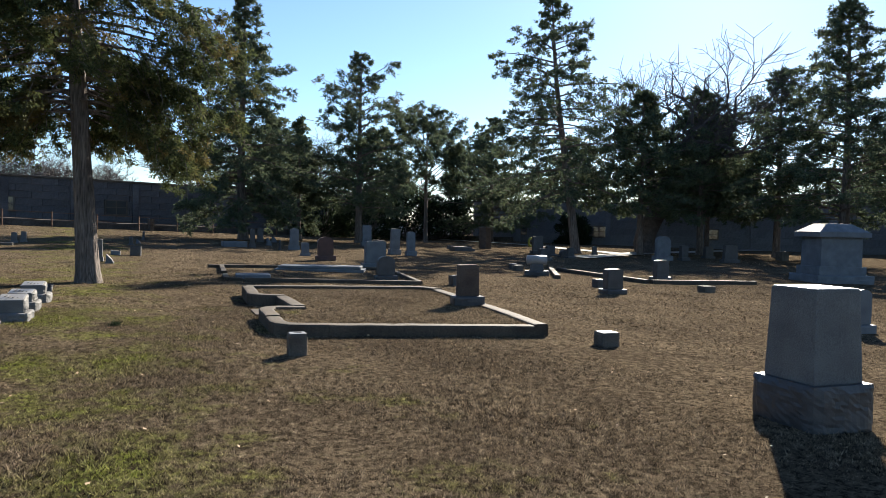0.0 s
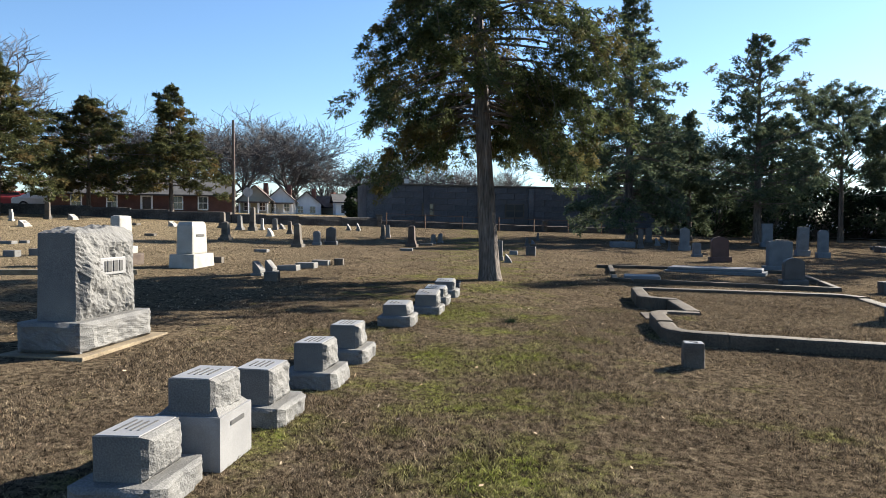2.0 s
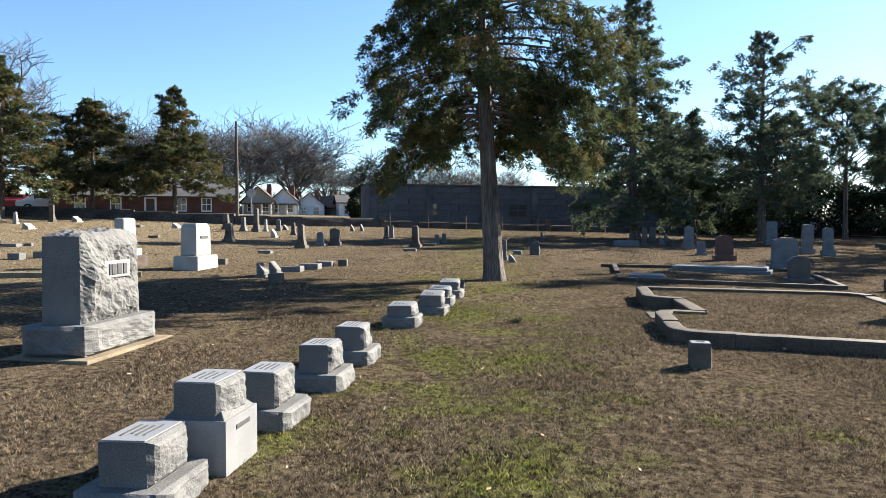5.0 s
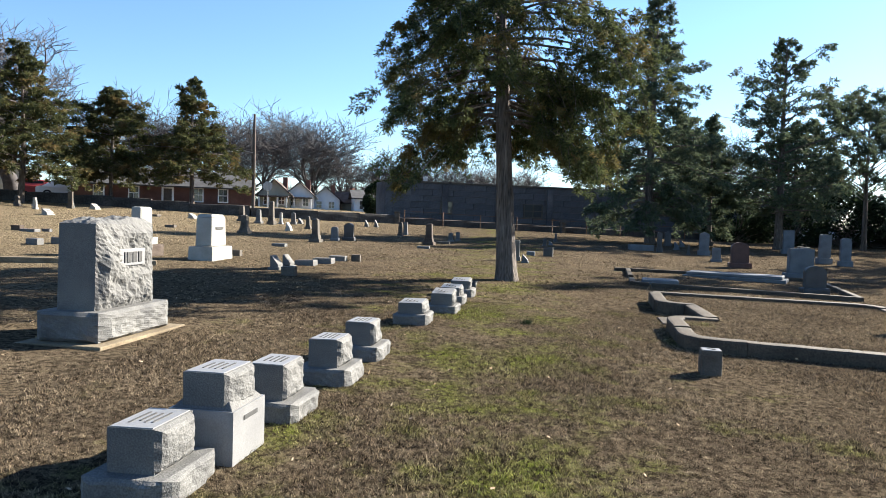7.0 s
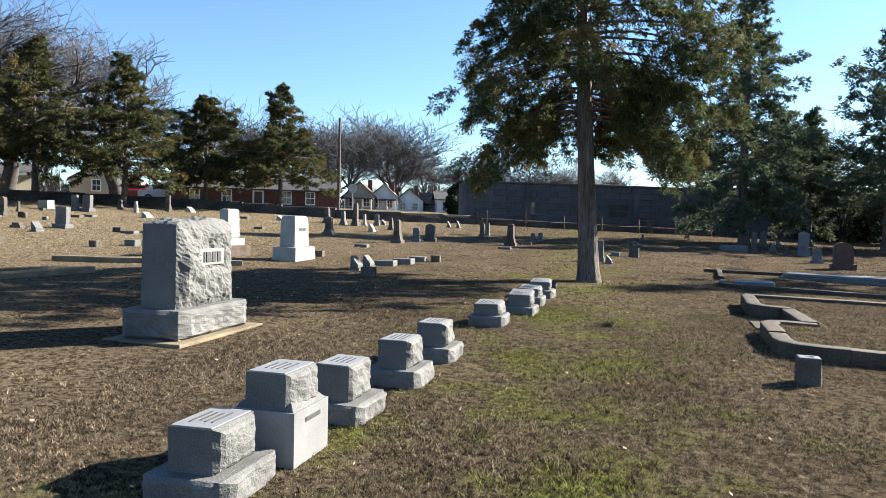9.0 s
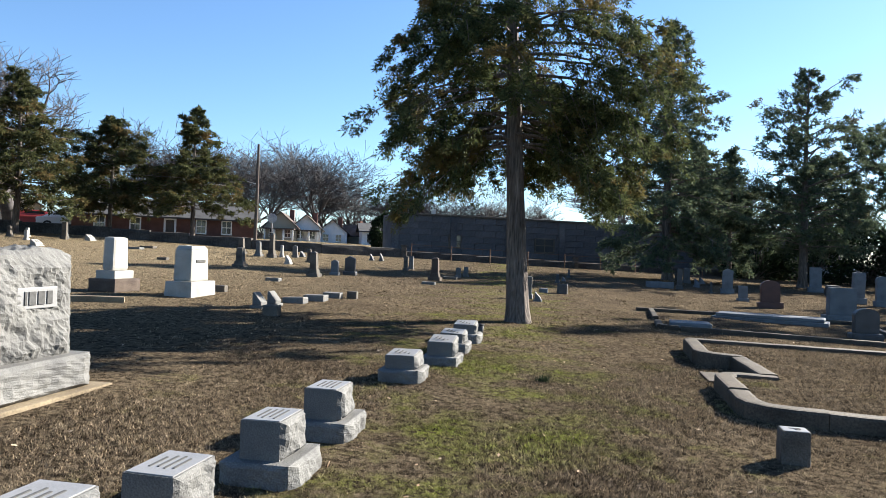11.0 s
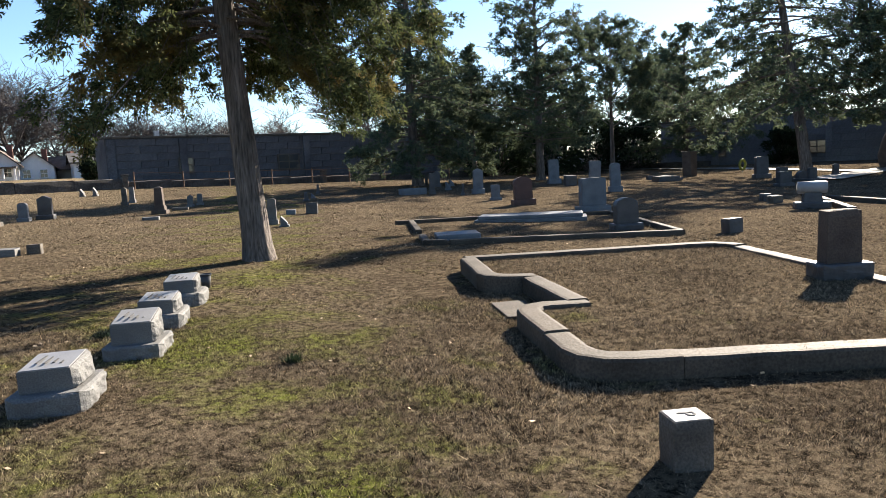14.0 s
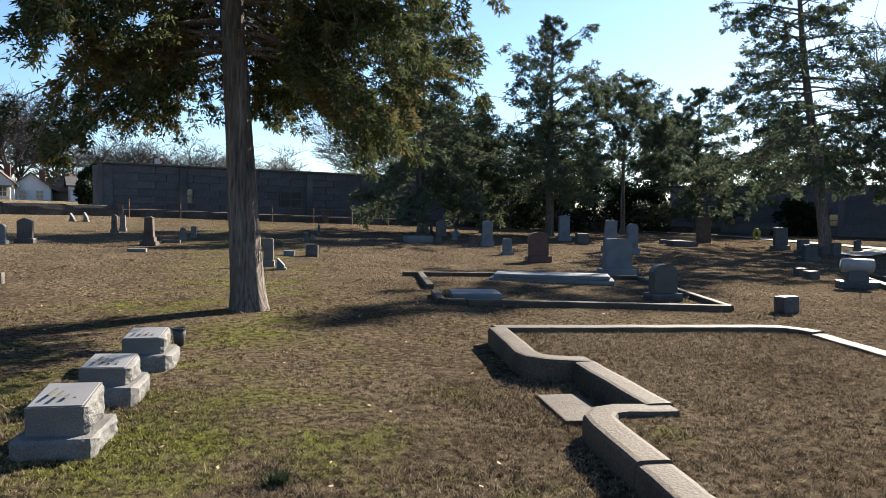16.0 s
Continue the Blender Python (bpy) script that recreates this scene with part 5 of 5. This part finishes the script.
block_building(-8.4, 52.6, 22, 42, 3, 3.45, 1.1, "long dark block-walled building with piers", "block_building", 24, 7, BLOCKWALL)
block_building(38.5, 63.5, -42, 44, 12, 4.4, 0.0, "long pale block-walled building behind the grove", "block_building", 24, 7, BLOCKWALL_PALE)

# utility pole, road sign, cars, wreath
g = thing("utility_pole", -16.6, 46.2, 0, "tall weathered utility pole with a lamp arm", "pole")
v, f = [], []
tube_into(v, f, [Vector((0, 0, -0.3)), Vector((0.03, 0, 3)), Vector((0.02, 0, 7.0))], [0.13, 0.11, 0.08], 10)
from_arrays("pole", v, f, POLEWOOD, g, smooth=True)
v, f = [], []
tube_into(v, f, [Vector((0, 0, 4.3)), Vector((-0.9, 0.2, 4.5)), Vector((-1.7, 0.3, 4.45))], [0.03, 0.03, 0.025], 6)
from_arrays("lamp_arm", v, f, METAL, g)
part("lamp_head", one_box(0.4, 0.16, 4.36, 4.48, -1.8, 0.3, bevel=0.03), METAL, g)
g = thing("road_sign", -19.3, 57.5, 20, "grey back of an octagonal road sign on a post", "sign")
bm = bmesh.new()
bmesh.ops.create_cone(bm, cap_ends=True, segments=8, radius1=0.42, radius2=0.42, depth=0.03, matrix=pose(0, 0, 2.0, 90, 0, 0) @ pose(0, 0, 0, 0, 0, 22.5))
part("plate", bm, METAL, g)
bm = bmesh.new()
bmesh.ops.create_cone(bm, cap_ends=True, segments=8, radius1=0.04, radius2=0.04, depth=2.2, matrix=pose(0, 0.04, 0.9))
part("post", bm, METAL, g)


def car(x, y, turn, paint, label):
    g = thing("car", x, y, turn, label, "car", "parked cars", sink=0.0)
    bm = bmesh.new()
    side = [(-2.15, 0.3), (2.15, 0.3), (2.2, 0.72), (1.35, 0.92), (0.7, 1.42), (-0.9, 1.45), (-1.7, 0.98), (-2.18, 0.92)]
    a = [bm.verts.new((p, -0.86 if q < 1.1 else -0.66, q)) for p, q in side]
    b = [bm.verts.new((p, 0.86 if q < 1.1 else 0.66, q)) for p, q in side]
    bm.faces.new(a), bm.faces.new(b[::-1])
    for k in range(8):
        bm.faces.new((a[k], b[k], b[(k + 1) % 8], a[(k + 1) % 8]))
    bmesh.ops.recalc_face_normals(bm, faces=bm.faces[:])
    bmesh.ops.bevel(bm, geom=bm.edges[:], offset=0.06, segments=2, affect="EDGES")
    part("body", bm, paint, g)
    for s in (-1, 1):
        part("side_window", one_box(1.7, 0.03, 0.98, 1.34, -0.1, s * 0.775, taper=0.75, bevel=0.01), GLASS, g)
    for px, pz in ((-1.35, 0.86), (1.35, 0.86)):
        for s in (-1, 1):
            bm = bmesh.new()
            bmesh.ops.create_cone(bm, cap_ends=True, segments=18, radius1=0.33, radius2=0.33, depth=0.22, matrix=pose(px, s * 0.8, 0.33, 90, 0, 0))
            wheel = part("wheel", bm, TYRE, g)
            bm = bmesh.new()
            bmesh.ops.create_cone(bm, cap_ends=True, segments=12, radius1=0.2, radius2=0.2, depth=0.24, matrix=pose(px, s * 0.8, 0.33, 90, 0, 0))
            part("rim", bm, METAL, wheel)
    return g


car(35.2, 67.5, -10, PAINT_WHITE, "white car parked beyond the lane")
car(30.5, 66.8, -10, PAINT_WHITE, "white car parked by the hedge")
car(-35.5, 54.5, 35, PAINT_WHITE, "white car parked under the cedars")
car(-38.5, 55.0, 35, PAINT_RED, "red car parked under the cedars")
g = thing("wreath", 32.6, 44.0, 20, "round green and yellow wreath on a stand", "wreath")
v, f = [], []
tube_into(v, f, [Vector((0.32 * math.cos(a), 0, 0.5 + 0.32 * math.sin(a))) for a in [6.2832 * k / 18 for k in range(19)]], [0.09] * 19, 7)
from_arrays("ring", v, f, GREEN_ARTIFICIAL, g)
part("stand", one_box(0.05, 0.05, 0, 0.25), METAL, g)


# ---- turf near the way: blades, fallen leaves, a tuft ----
def blades(n, seed, x0, x1, y0, y1, hgt, lift=0.0, inside=None, tuft=24, broad=1.0):
    """Grass in tufts: each tuft leans its own way and has its own height."""
    rng = np.random.default_rng(seed)
    k = n // tuft
    cx, cy = rng.uniform(x0, x1, k), rng.uniform(y0, y1, k)
    if inside is not None:
        keep = inside(cx, cy)
        cx, cy = cx[keep], cy[keep]
    k = len(cx)
    x = np.repeat(cx, tuft) + rng.normal(size=k * tuft) * 0.028
    y = np.repeat(cy, tuft) + rng.normal(size=k * tuft) * 0.028
    m = len(x)
    z = land(x, y) + lift
    tall = np.repeat(rng.uniform(0.35, 1.6, k), tuft)
    az, ht, wd = rng.uniform(0, 6.283, m), hgt * tall * rng.uniform(0.5, 1.3, m), rng.uniform(0.0017, 0.0034, m) * (hgt / 0.021) * broad
    lean = (rng.normal(size=(m, 2)) * 0.9 + np.repeat(rng.normal(size=(k, 2)) * 0.4, tuft, 0)) * ht[:, None]
    p = np.stack([x, y, z - 0.01], -1)
    s = np.stack([np.cos(az) * wd, np.sin(az) * wd, 0 * az], -1)
    tip = p + np.stack([lean[:, 0], lean[:, 1], ht + 0.01], -1)
    return np.stack([p - s, p + s, tip], 1)


def in_plot(x, y):
    u = (y - 6.0) / 6.2
    return (x > 2.95 + 0.62 * u) & (x < 6.85 + 0.95 * u) & (y > 6.95 - 0.18 * (x - 3)) & (y < 12.2) & ~((x < 4.0) & (y > 8.65) & (y < 10.55))


def thinning(x, y):
    """Fewer blades away from the way, so that the blades fade into the turf."""
    far = np.maximum(np.maximum(np.abs(x - 1.5) / 9.0, (y - 3.0) / 15.0), (-0.2 - y) / 1.5)
    return np.random.default_rng(17).random(len(x)) > np.clip(far, 0, 1) ** 1.5


near = blades(360000, 5, -7.5, 10.5, -1.7, 18.0, 0.022, 0.0, lambda x, y: ~in_plot(x, y) & thinning(x, y), 16, 1.8)
mid = blades(520000, 6, -3.2, 6.5, 0.2, 10.5, 0.02, 0.0, lambda x, y: ~in_plot(x, y), 16, 1.6)
far_grass = blades(110000, 9, -22.0, 42.0, 14.0, 56.0, 0.035, 0.0, None, 5)
c0 = far_grass.mean(1, keepdims=True)
far_grass = c0 + (far_grass - c0) * np.array([2.6, 2.6, 1.0])
side_grass = blades(70000, 10, 9.0, 26.0, -1.5, 15.0, 0.032, 0.0, None, 6)
c0 = side_grass.mean(1, keepdims=True)
side_grass = c0 + (side_grass - c0) * np.array([1.8, 1.8, 1.0])
far_in = blades(150000, 7, 2.9, 7.9, 6.2, 12.3, 0.022, 0.15, in_plot, 16, 1.5)
tagged(tris("grass", np.concatenate([near, mid, far_in, far_grass, side_grass]), BLADE), "short dry winter grass, brown with green moss", "grass", kind="stuff")
rng = np.random.default_rng(8)
m = 420
lx, ly = rng.uniform(-6, 10, m), rng.uniform(-0.5, 17, m)
keep = ~in_plot(lx, ly)
lx, ly = lx[keep], ly[keep]
m = len(lx)
c = np.stack([lx, ly, land(lx, ly) + 0.035], -1)
d1, d2 = rng.normal(size=(m, 3)) * [1, 1, 0.35], rng.normal(size=(m, 3)) * [1, 1, 0.35]
d1 *= (0.022 / np.linalg.norm(d1, axis=1))[:, None]
d2 *= (0.014 / np.linalg.norm(d2, axis=1))[:, None]
tagged(quads("fallen_leaves", np.stack([c - d1, c - d2, c + d1, c + d2], 1), LEAF_DRY), "scattered dry fallen leaves on the lawn", "leaves", kind="stuff")


def tuft(name, x, y, n, size, mat, label, seed):
    rng = np.random.default_rng(seed)
    az, tilt = rng.uniform(0, 6.283, n), rng.uniform(0.2, 1.2, n)
    d = np.stack([np.cos(az) * np.sin(tilt), np.sin(az) * np.sin(tilt), np.cos(tilt)], -1) * size * rng.uniform(0.5, 1.2, (n, 1))
    p = np.stack([rng.normal(size=n) * size * 0.35, rng.normal(size=n) * size * 0.35, np.zeros(n)], -1)
    s = np.stack([-np.sin(az), np.cos(az), 0 * az], -1) * size * 0.06
    ob = quads(name, np.stack([p - s, p + s, p + d + s * 0.2, p + d - s * 0.2], 1), mat)
    ob.location = (x, y, float(land(x, y)))
    return tagged(ob, label, "weed")


tuft("weed_tuft", 0.91, 8.25, 160, 0.09, SHRUB, "small dark weed tuft in the lawn", 71)
g = thing("flower_vase", -0.02, 12.39, 0, "small black round grave vase beside a marker", "vase")
bm = bmesh.new()
bmesh.ops.create_cone(bm, cap_ends=True, segments=20, radius1=0.05, radius2=0.075, depth=0.2, matrix=pose(0, 0, 0.12))
bmesh.ops.bevel(bm, geom=[e for e in bm.edges if e.calc_face_angle(0) > 1], offset=0.015, segments=2, affect="EDGES")
part("vase", bm, STONE_DARK, g, smooth=True)
part("rim", bmesh_ring(0.075, 0.012, 0.22), STONE_DARK, g)
